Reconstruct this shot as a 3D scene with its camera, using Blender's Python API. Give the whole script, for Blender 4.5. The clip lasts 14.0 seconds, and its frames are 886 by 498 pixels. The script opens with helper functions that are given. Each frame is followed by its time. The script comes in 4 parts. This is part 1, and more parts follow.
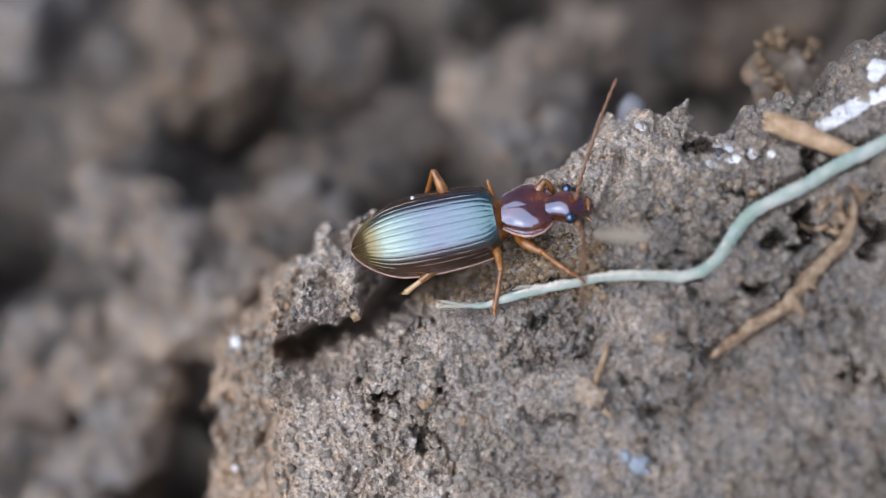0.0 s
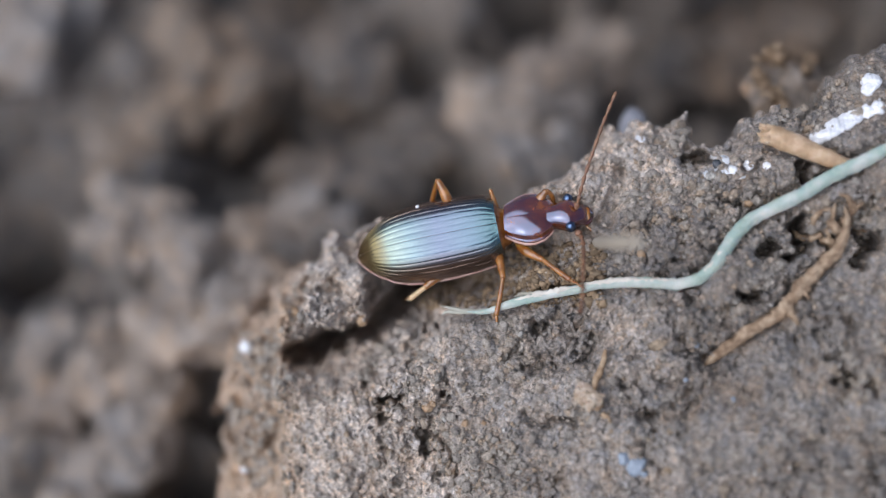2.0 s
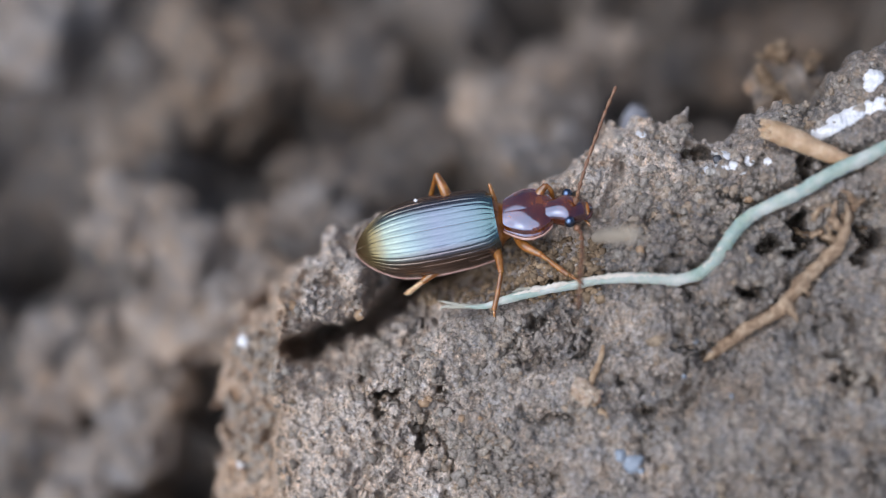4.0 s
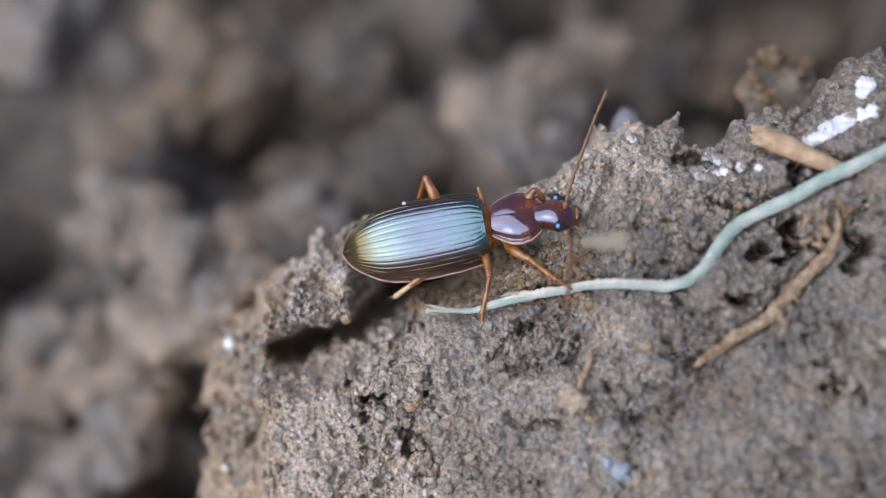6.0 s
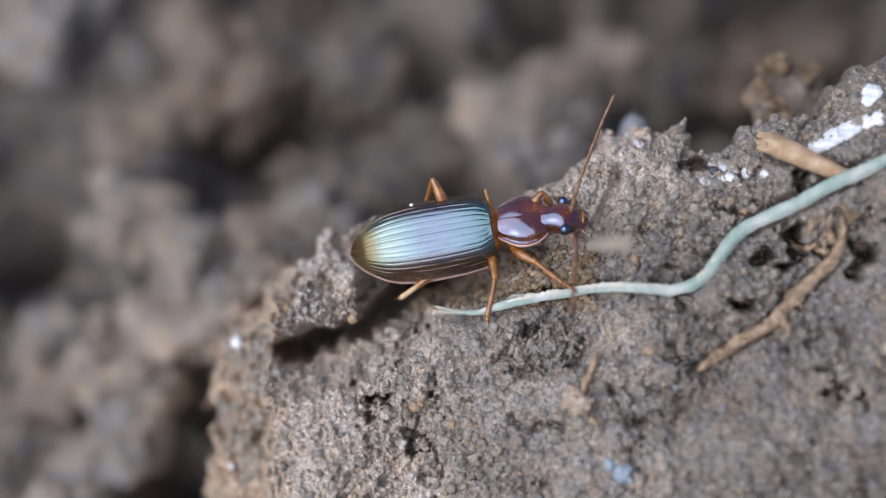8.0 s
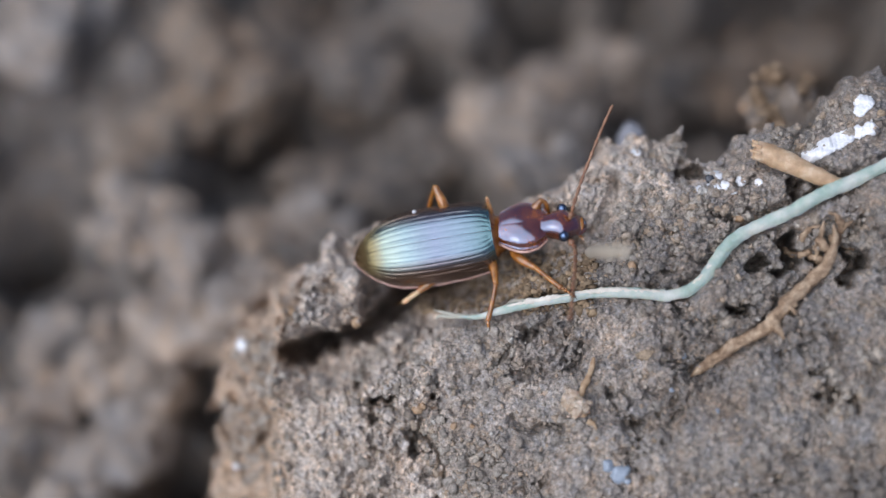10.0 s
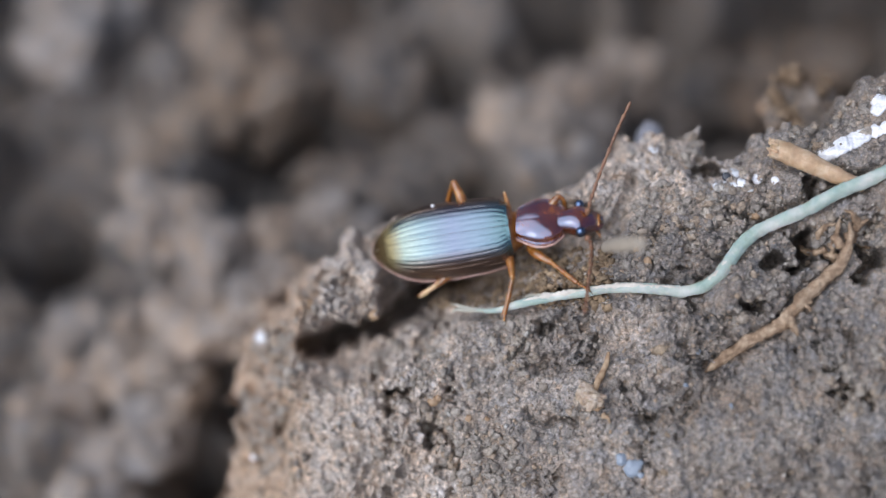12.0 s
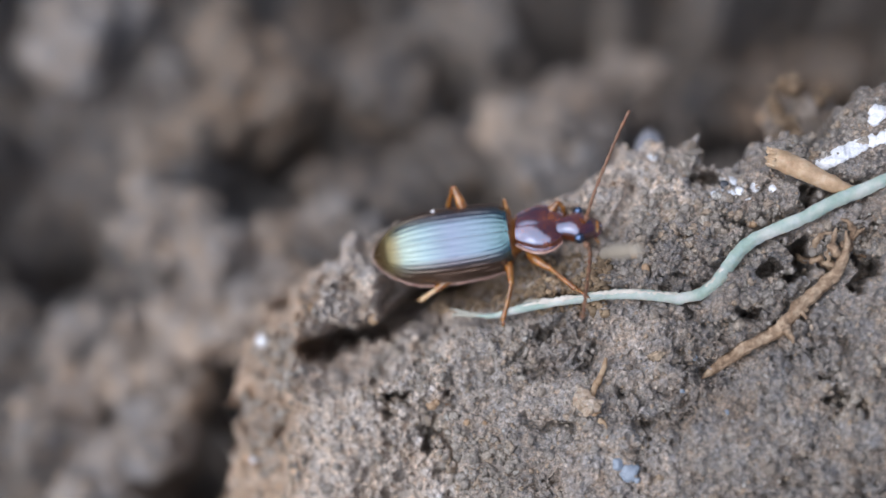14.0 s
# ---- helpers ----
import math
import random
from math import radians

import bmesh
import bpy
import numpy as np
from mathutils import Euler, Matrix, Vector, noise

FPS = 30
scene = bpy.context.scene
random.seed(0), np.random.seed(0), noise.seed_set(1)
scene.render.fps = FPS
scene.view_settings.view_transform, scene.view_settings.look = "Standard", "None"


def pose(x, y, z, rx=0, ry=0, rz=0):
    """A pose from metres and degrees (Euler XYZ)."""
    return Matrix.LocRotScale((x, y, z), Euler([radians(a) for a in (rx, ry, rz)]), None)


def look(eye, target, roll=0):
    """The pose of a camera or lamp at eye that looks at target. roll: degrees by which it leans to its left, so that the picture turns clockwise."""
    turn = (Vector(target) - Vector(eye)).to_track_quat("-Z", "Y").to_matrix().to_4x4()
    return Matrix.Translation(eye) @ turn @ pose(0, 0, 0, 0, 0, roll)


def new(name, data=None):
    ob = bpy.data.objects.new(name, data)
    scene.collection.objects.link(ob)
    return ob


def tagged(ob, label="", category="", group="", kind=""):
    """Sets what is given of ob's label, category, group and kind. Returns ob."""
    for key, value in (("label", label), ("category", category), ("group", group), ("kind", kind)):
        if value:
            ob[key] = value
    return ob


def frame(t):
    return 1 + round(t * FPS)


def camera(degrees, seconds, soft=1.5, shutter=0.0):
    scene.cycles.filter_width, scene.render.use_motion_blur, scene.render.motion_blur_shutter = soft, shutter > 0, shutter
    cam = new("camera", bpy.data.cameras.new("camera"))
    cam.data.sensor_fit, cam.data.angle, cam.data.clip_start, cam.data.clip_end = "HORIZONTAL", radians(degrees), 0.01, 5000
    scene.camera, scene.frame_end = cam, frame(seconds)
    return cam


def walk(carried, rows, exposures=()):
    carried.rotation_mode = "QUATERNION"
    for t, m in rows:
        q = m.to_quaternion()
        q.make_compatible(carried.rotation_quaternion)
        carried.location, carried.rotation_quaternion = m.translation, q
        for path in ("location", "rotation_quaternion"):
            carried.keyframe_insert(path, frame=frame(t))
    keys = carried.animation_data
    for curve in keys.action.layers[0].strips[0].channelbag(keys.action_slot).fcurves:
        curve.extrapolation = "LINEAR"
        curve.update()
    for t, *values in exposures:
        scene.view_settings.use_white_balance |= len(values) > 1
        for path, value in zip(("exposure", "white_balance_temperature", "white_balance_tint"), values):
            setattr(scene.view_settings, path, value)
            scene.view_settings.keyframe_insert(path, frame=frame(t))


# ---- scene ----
cam = camera(40.0, 14.0, soft=1.3)
cam.data.dof.use_dof = True
cam.data.dof.focus_distance = 0.0396
cam.data.dof.aperture_fstop = 24.0
PATH = [
    (0.0, pose(-0.000448, -0.018644, 0.047360, 28.9059, 0.0475, -1.8756)),
    (0.5, pose(-0.000281, -0.018900, 0.047878, 29.3814, -0.1030, -1.8572)),
    (1.0, pose(-0.000347, -0.019136, 0.047944, 29.5850, 0.1761, -1.5591)),
    (1.5, pose(-0.000144, -0.019309, 0.047768, 29.8592, 0.6261, -1.1410)),
    (2.0, pose(-0.000192, -0.019417, 0.048181, 29.6406, 0.3911, -1.3048)),
    (2.5, pose(0.000050, -0.019582, 0.048318, 29.6365, 0.0083, -1.3862)),
    (3.0, pose(0.000358, -0.019856, 0.047891, 30.0955, 0.6572, -0.7568)),
    (5.5, pose(0.000011, -0.019423, 0.047651, 29.9154, 0.4651, -0.5091)),
    (6.0, pose(0.000352, -0.019418, 0.047555, 29.9814, 0.0016, -0.3578)),
    (6.5, pose(0.000267, -0.019426, 0.047540, 29.8056, -0.0556, -0.2405)),
    (7.0, pose(0.000410, -0.019622, 0.047612, 29.9391, 0.1863, 0.4390)),
    (7.5, pose(0.000088, -0.019427, 0.048121, 29.8428, 0.1332, 0.2610)),
    (8.0, pose(0.000484, -0.019710, 0.047719, 30.3061, 0.0659, 0.5239)),
    (8.5, pose(0.000496, -0.019705, 0.047966, 30.2080, 0.0940, 0.5334)),
    (11.0, pose(0.000190, -0.020307, 0.048762, 30.4408, -0.3097, 0.7069)),
    (11.5, pose(0.000281, -0.020464, 0.048568, 30.7676, 0.5681, 1.5930)),
    (12.0, pose(0.000500, -0.020702, 0.048699, 30.8006, 0.4314, 1.7130)),
    (12.5, pose(0.000255, -0.020838, 0.048923, 30.8353, 0.6360, 1.9246)),
    (13.0, pose(0.000292, -0.020367, 0.048862, 30.7287, 0.4720, 1.8351)),
    (13.5, pose(0.000406, -0.020719, 0.048900, 30.8519, 0.2890, 1.9037)),
    (14.0, pose(0.000619, -0.020934, 0.048957, 31.1452, 0.3031, 2.2010)),
]
walk(cam, PATH, exposures=((0.0, 0.44, 5850, 11), (7.0, 0.47, 5850, 11), (14.0, 0.51, 5850, 11)))

# ---- daylight: a bright hazy sky, with a broad veiled sun high behind the camera ----
world = bpy.data.worlds.new("sky")
scene.world = world
world.use_nodes = True
wn = world.node_tree.nodes
sky = wn.new("ShaderNodeTexSky")
sky.sky_type = "NISHITA"
sky.sun_disc = False
sky.sun_elevation = radians(51)
sky.sun_rotation = radians(235)
sky.air_density, sky.dust_density, sky.ozone_density = 0.9, 4.5, 1.0
world.node_tree.links.new(sky.outputs[0], wn["Background"].inputs[0])
wn["Background"].inputs[1].default_value = 0.070
sun_data = bpy.data.lights.new("sun", "SUN")
sun_data.energy, sun_data.angle, sun_data.color = 2.1, radians(90), (0.97, 0.985, 1.0)
sun = new("sun", sun_data)
sun.matrix_world = look((-0.68, -0.42, 1.0), (0, 0, 0))


# ---- materials ----
def material(name):
    m = bpy.data.materials.new(name)
    m.use_nodes = True
    return m, m.node_tree.nodes, m.node_tree.links, m.node_tree.nodes["Principled BSDF"]


def coords(n, l, scale=1000.0):
    """Object coordinates in millimetres."""
    tc, mp = n.new("ShaderNodeTexCoord"), n.new("ShaderNodeMapping")
    mp.inputs["Scale"].default_value = (scale, scale, scale)
    l.new(tc.outputs["Object"], mp.inputs["Vector"])
    return mp.outputs["Vector"]


def grain(n, l, vec, scale, detail=4.0, rough=0.6):
    t = n.new("ShaderNodeTexNoise")
    t.inputs["Scale"].default_value, t.inputs["Detail"].default_value, t.inputs["Roughness"].default_value = scale, detail, rough
    l.new(vec, t.inputs["Vector"])
    return t.outputs["Fac"]


def ramp(n, l, fac, stops):
    r = n.new("ShaderNodeValToRGB")
    while len(r.color_ramp.elements) < len(stops):
        r.color_ramp.elements.new(0.5)
    for e, (p, c) in zip(r.color_ramp.elements, stops):
        e.position, e.color = p, (*c, 1) if len(c) == 3 else (c[0], c[0], c[0], 1)
    l.new(fac, r.inputs[0])
    return r.outputs["Color"]


def mix(n, l, fac, a, b, mode="MIX"):
    x = n.new("ShaderNodeMix")
    x.data_type, x.blend_type = "RGBA", mode
    for socket, v in ((x.inputs[0], fac), (x.inputs[6], a), (x.inputs[7], b)):
        if isinstance(v, (int, float)):
            socket.default_value = v
        elif isinstance(v, tuple):
            socket.default_value = (*v, 1)
        else:
            l.new(v, socket)
    return x.outputs[2]


def bump(n, l, b, height, distance, strength=0.6):
    k = n.new("ShaderNodeBump")
    k.inputs["Distance"].default_value, k.inputs["Strength"].default_value = distance, strength
    l.new(height, k.inputs["Height"])
    l.new(k.outputs["Normal"], b.inputs["Normal"])


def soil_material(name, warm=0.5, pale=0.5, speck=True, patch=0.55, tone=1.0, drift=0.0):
    m, n, l, b = material(name)
    v = coords(n, l)
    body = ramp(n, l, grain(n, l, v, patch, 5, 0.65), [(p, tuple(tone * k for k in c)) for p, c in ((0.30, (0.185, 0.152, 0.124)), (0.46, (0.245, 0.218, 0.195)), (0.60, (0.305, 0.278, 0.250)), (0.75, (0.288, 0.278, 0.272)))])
    broad = grain(n, l, v, 0.33 if patch > 0.45 else 0.12, 3, 0.5)
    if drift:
        # left face's light and right end's shade put into the colour, warmer leftwards
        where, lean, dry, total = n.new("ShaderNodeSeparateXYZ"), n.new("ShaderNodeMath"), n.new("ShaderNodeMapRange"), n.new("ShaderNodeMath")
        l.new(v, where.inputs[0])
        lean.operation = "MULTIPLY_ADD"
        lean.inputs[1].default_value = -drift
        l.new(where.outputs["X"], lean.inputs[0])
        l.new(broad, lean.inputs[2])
        # dry: paleness growing leftwards, for the light that end catches
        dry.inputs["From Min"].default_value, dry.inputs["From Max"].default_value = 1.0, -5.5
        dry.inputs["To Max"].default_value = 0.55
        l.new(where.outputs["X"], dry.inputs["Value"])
        # brow, crest: paler and warmer up to the rim, less to the right
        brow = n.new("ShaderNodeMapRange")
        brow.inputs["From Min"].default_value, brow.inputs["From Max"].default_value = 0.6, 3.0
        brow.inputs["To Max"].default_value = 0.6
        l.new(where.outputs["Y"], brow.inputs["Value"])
        crest, crest_pale = n.new("ShaderNodeMapRange"), n.new("ShaderNodeMath")
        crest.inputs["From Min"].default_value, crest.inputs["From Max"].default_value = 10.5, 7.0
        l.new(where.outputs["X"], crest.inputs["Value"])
        crest_pale.operation = "MULTIPLY"
        l.new(brow.outputs[0], crest_pale.inputs[0])
        l.new(crest.outputs[0], crest_pale.inputs[1])
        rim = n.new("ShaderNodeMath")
        l.new(crest_pale.outputs[0], rim.inputs[0])
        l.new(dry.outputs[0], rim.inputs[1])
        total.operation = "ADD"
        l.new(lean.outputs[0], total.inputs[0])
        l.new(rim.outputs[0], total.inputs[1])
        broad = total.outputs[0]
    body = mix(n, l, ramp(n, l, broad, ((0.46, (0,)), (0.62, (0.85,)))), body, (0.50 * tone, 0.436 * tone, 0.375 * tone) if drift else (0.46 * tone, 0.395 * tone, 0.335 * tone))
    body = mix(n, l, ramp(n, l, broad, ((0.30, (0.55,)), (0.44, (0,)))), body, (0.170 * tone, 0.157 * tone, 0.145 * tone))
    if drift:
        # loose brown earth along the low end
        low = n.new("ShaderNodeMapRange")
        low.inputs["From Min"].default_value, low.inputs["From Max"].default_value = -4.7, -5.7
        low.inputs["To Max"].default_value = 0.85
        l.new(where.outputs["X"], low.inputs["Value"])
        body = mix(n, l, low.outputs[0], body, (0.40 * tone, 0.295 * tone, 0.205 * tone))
    rust = ramp(n, l, grain(n, l, v, 1.1, 7, 0.72), ((0.46, (0,)), (0.66, (warm,))))
    body = mix(n, l, rust, body, (0.33, 0.235, 0.15))
    # cool damp patches and warm dry ones
    body = mix(n, l, 0.45, body, ramp(n, l, grain(n, l, v, 1.5 if drift else 0.5, 5, 0.7), ((0.38, (0.88, 0.97, 1.12)), (0.50, (1.0, 1.0, 1.0)), (0.62, (1.20, 1.02, 0.84)))), "MULTIPLY")
    # every crumb has a tint of its own
    wave, warp = n.new("ShaderNodeTexNoise"), n.new("ShaderNodeVectorMath")
    wave.inputs["Scale"].default_value, wave.inputs["Detail"].default_value = 3.0, 4.0
    l.new(v, wave.inputs["Vector"])
    warp.operation = "MULTIPLY_ADD"
    warp.inputs[1].default_value = (0.35, 0.35, 0.35)
    l.new(wave.outputs["Color"], warp.inputs[0])
    l.new(v, warp.inputs[2])
    relief = None
    for size, share in ((5.0, 0.45), (12.0, 0.42)):
        bead, pick = n.new("ShaderNodeTexVoronoi"), n.new("ShaderNodeSeparateColor")
        bead.inputs["Scale"].default_value = size
        l.new(warp.outputs[0], bead.inputs["Vector"])
        l.new(bead.outputs["Color"], pick.inputs[0])
        tints = ramp(n, l, pick.outputs[0], ((0.0, (0.66, 0.65, 0.65)), (0.2, (0.88, 0.87, 0.87)), (0.45, (1.02, 1.01, 1.02)), (0.62, (0.93, 0.96, 1.03)), (0.80, (1.12, 1.09, 1.05)), (0.92, (1.14, 1.02, 0.90)), (1.0, (1.28, 1.27, 1.27))))
        body = mix(n, l, share, body, tints, "MULTIPLY")
        # gaps between crumbs darkened, their shade put into the colour
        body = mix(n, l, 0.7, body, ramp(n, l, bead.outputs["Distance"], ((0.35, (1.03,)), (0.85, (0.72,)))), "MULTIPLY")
        dome = ramp(n, l, bead.outputs["Distance"], ((0.0, (1,)), (0.8, (0,))))
        relief = dome if relief is None else mix(n, l, 0.35, relief, dome)
    fine = ramp(n, l, grain(n, l, v, 8.0, 6, 0.75), ((0.34, (0.36,)), (0.48, (1.06,)), (0.64, (2.1,))))
    body = mix(n, l, 0.7, body, fine, "MULTIPLY")
    info = n.new("ShaderNodeObjectInfo")
    body = mix(n, l, 0.8, body, ramp(n, l, info.outputs["Random"], ((0.0, (1.10, 1.0, 0.88)), (0.35, (0.98, 0.98, 0.98)), (0.7, (0.90, 0.96, 1.04)), (1.0, (1.12, 1.04, 0.95)))), "MULTIPLY") if not drift else body
    # mineral specks; the pale ones also stand in for tiny glints
    if speck:
        cell = n.new("ShaderNodeTexVoronoi")
        cell.inputs["Scale"].default_value = 8.0
        l.new(v, cell.inputs["Vector"])
        chance = n.new("ShaderNodeSeparateColor")
        l.new(cell.outputs["Color"], chance.inputs[0])
        near = ramp(n, l, cell.outputs["Distance"], ((0.16, (1,)), (0.30, (0,))))
        some = ramp(n, l, chance.outputs[0], ((0.89, (0,)), (0.91, (1,))))
        spot = mix(n, l, 1.0, near, some, "MULTIPLY")
        tint = ramp(n, l, chance.outputs[1], ((0.2, (0.62, 0.57, 0.50)), (0.5, (0.46, 0.34, 0.21)), (0.8, (0.56, 0.58, 0.62))))
        body = mix(n, l, mix(n, l, pale, (0.0, 0.0, 0.0), spot), body, tint)
    l.new(body, b.inputs["Base Color"])
    l.new(ramp(n, l, grain(n, l, v, 11.0, 3), ((0.40, (0.28,)), (0.58, (0.92,)))), b.inputs["Roughness"])
    b.inputs["Specular IOR Level"].default_value = 0.5
    bump(n, l, b, mix(n, l, 0.6, relief, grain(n, l, v, 13.0, 6, 0.8)), 0.00014, 0.9)
    return m


def plain(name, colours, scale, rough=0.5, relief=0.00002, spec=0.5, coat=0.0, stretch=None, sss=0.0, island=0.0, film=False):
    m, n, l, b = material(name)
    v = coords(n, l)
    if stretch:
        mp = n.new("ShaderNodeMapping")
        mp.inputs["Scale"].default_value = stretch
        l.new(v, mp.inputs["Vector"])
        v = mp.outputs["Vector"]
    k = len(colours) - 1
    col = ramp(n, l, grain(n, l, v, scale, 5, 0.65), [(0.32 + 0.36 * i / max(k, 1), c) for i, c in enumerate(colours)])
    if island:
        g = n.new("ShaderNodeNewGeometry")
        col = mix(n, l, 0.85, col, ramp(n, l, g.outputs["Random Per Island"], ((0.0, (1 - island,)), (1.0, (1 + island,)))), "MULTIPLY")
    l.new(col, b.inputs["Base Color"])
    b.inputs["Roughness"].default_value = rough
    b.inputs["Specular IOR Level"].default_value = spec
    b.inputs["Coat Weight"].default_value = coat
    b.inputs["Coat Roughness"].default_value = 0.07
    b.inputs["Coat IOR"].default_value = 1.65 if film else 1.5
    if film:
        b.inputs["IOR"].default_value = 2.3
        b.inputs["Specular Tint"].default_value = (0.40, 0.60, 1.0, 1)
    if sss:
        b.inputs["Subsurface Weight"].default_value = sss
        b.inputs["Subsurface Scale"].default_value = 0.0002
        b.inputs["Subsurface Radius"].default_value = (1.0, 0.5, 0.25)
    bump(n, l, b, grain(n, l, v, scale * 6, 5, 0.7), relief)
    return m


def crumb_material():
    """Loose mineral crumbs: each island takes its own tint."""
    m, n, l, b = material("crumbs")
    v = coords(n, l)
    g = n.new("ShaderNodeNewGeometry")
    own = ramp(n, l, g.outputs["Random Per Island"], ((0.0, (0.27, 0.235, 0.20)), (0.3, (0.33, 0.29, 0.25)), (0.6, (0.38, 0.335, 0.285)), (0.85, (0.38, 0.285, 0.20)), (0.96, (0.45, 0.385, 0.315)), (1.0, (0.50, 0.47, 0.43))))
    fine = ramp(n, l, grain(n, l, v, 10.0, 6, 0.75), ((0.35, (0.55,)), (0.5, (1.05,)), (0.66, (1.65,))))
    l.new(mix(n, l, 0.8, own, fine, "MULTIPLY"), b.inputs["Base Color"])
    b.inputs["Roughness"].default_value = 0.72
    bump(n, l, b, grain(n, l, v, 14.0, 6, 0.8), 0.00009, 0.9)
    return m


def piece_material():
    """Single crumbs of the clod, each with a tint of its own."""
    m, n, l, b = material("crumb_pieces")
    v = coords(n, l)
    g = n.new("ShaderNodeObjectInfo")
    own = ramp(n, l, g.outputs["Random"], ((0.0, (0.22, 0.175, 0.135)), (0.35, (0.31, 0.27, 0.23)), (0.7, (0.36, 0.32, 0.28)), (0.9, (0.40, 0.30, 0.20)), (1.0, (0.46, 0.43, 0.39))))
    fine = ramp(n, l, grain(n, l, v, 9.0, 6, 0.75), ((0.34, (0.4,)), (0.5, (1.0,)), (0.66, (1.6,))))
    l.new(mix(n, l, 0.85, own, fine, "MULTIPLY"), b.inputs["Base Color"])
    b.inputs["Roughness"].default_value = 0.75
    bump(n, l, b, grain(n, l, v, 9.0, 6, 0.8), 0.00014, 0.95)
    return m


def elytron_material():
    """Polished bronze-green wing case, violet over the middle, olive towards the tip, maroon along the margin."""
    m, n, l, b = material("iridescent_shell")
    v = coords(n, l)
    sep = n.new("ShaderNodeSeparateXYZ")
    l.new(v, sep.inputs[0])
    along = n.new("ShaderNodeMapRange")
    along.inputs["From Min"].default_value, along.inputs["From Max"].default_value = -4.8, 0.0
    l.new(sep.outputs["X"], along.inputs["Value"])
    wob = n.new("ShaderNodeMath")
    wob.operation = "MULTIPLY_ADD"
    wob.inputs[1].default_value = 0.045
    l.new(grain(n, l, v, 1.2, 3), wob.inputs[0])
    l.new(along.outputs[0], wob.inputs[2])
    col = ramp(n, l, wob.outputs[0], ((0.05, (0.21, 0.135, 0.055)), (0.17, (0.20, 0.165, 0.08)), (0.26, (0.165, 0.205, 0.185)), (0.42, (0.16, 0.215, 0.235)), (0.62, (0.175, 0.205, 0.265)), (0.86, (0.16, 0.215, 0.255)), (1.0, (0.14, 0.22, 0.225))))
    # brownish margin, with the dark reflection along the sides painted into it
    side = n.new("ShaderNodeMath")
    side.operation = "ABSOLUTE"
    l.new(sep.outputs["Y"], side.inputs[0])
    edge = n.new("ShaderNodeMapRange")
    edge.inputs["From Min"].default_value, edge.inputs["From Max"].default_value = 0.58, 1.05
    edge.inputs["To Max"].default_value = 0.9
    l.new(side.outputs[0], edge.inputs["Value"])
    col = mix(n, l, edge.outputs[0], col, (0.16, 0.095, 0.06))
    l.new(col, b.inputs["Base Color"])
    b.inputs["Metallic"].default_value = 0.9
    l.new(ramp(n, l, grain(n, l, v, 9.0, 5, 0.7), ((0.3, (0.17,)), (0.7, (0.26,)))), b.inputs["Roughness"])
    bump(n, l, b, grain(n, l, v, 30.0, 3, 0.6), 0.000004, 0.35)
    return m


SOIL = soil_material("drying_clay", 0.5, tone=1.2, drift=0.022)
# one soil in three tones: background shade is put into the darker two
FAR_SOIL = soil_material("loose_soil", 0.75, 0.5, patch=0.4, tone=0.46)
MID_SOIL = soil_material("mid_tone_clods", 0.75, 0.5, patch=0.35, tone=0.5)
NEAR_SOIL = soil_material("light_tone_clods", 0.85, 0.5, patch=0.3, tone=1.0)
CRUMB = crumb_material()
PIECE = piece_material()
SHELL = elytron_material()
CHESTNUT = plain("polished_chestnut", ((0.04, 0.007, 0.0005), (0.10, 0.021, 0.001), (0.22, 0.065, 0.004)), 1.4, 0.07, 0.000001, 0.5, 1.0, film=True)
WAIST = plain("amber_waist", ((0.10, 0.03, 0.005), (0.24, 0.085, 0.018), (0.36, 0.15, 0.04)), 2.6, 0.14, 0.000004, 0.6, 0.6, sss=0.2)
DARKSHELL = plain("dark_underside", ((0.035, 0.014, 0.007), (0.09, 0.035, 0.014)), 2.0, 0.35, 0.000006)
RIM = plain("reddish_rim", ((0.32, 0.16, 0.12), (0.52, 0.34, 0.28)), 2.0, 0.28, 0.000003, 0.6, 0.3)
AMBER = plain("amber_leg", ((0.15, 0.052, 0.008), (0.42, 0.18, 0.036)), 2.6, 0.2, 0.000004, 0.6, 1.0, sss=0.4)
PALE_AMBER = plain("pale_leg_tip", ((0.48, 0.30, 0.14), (0.62, 0.46, 0.28)), 2.5, 0.35, 0.000005, sss=0.25)
FEELER = plain("feeler", ((0.13, 0.06, 0.032), (0.26, 0.14, 0.08)), 3.0, 0.4, 0.00001, sss=0.2)
EYE = plain("eye", ((0.010, 0.010, 0.013), (0.022, 0.022, 0.030)), 3.0, 0.16, 0.000002, 0.7, film=True)
GREEN = plain("pale_green_stem", ((0.215, 0.295, 0.25), (0.30, 0.375, 0.33), (0.42, 0.455, 0.415), (0.54, 0.54, 0.50)), 0.8, 0.5, 0.00003, 0.4, sss=0.2)
CREAM = plain("cream_rootlet", ((0.46, 0.42, 0.36), (0.62, 0.58, 0.51)), 2.0, 0.6)
DULL_CREAM = plain("dull_cream_rootlet", ((0.30, 0.255, 0.20), (0.45, 0.39, 0.31)), 2.0, 0.6)
POD = plain("dull_beige_pod", ((0.25, 0.18, 0.12), (0.39, 0.30, 0.22), (0.52, 0.44, 0.36)), 4.0, 0.5, 0.00006, 0.4, sss=0.2)
TWIG = plain("dull_rootlet", ((0.12, 0.078, 0.045), (0.21, 0.145, 0.09), (0.30, 0.225, 0.15)), 2.0, 0.7, 0.00005, 0.3)
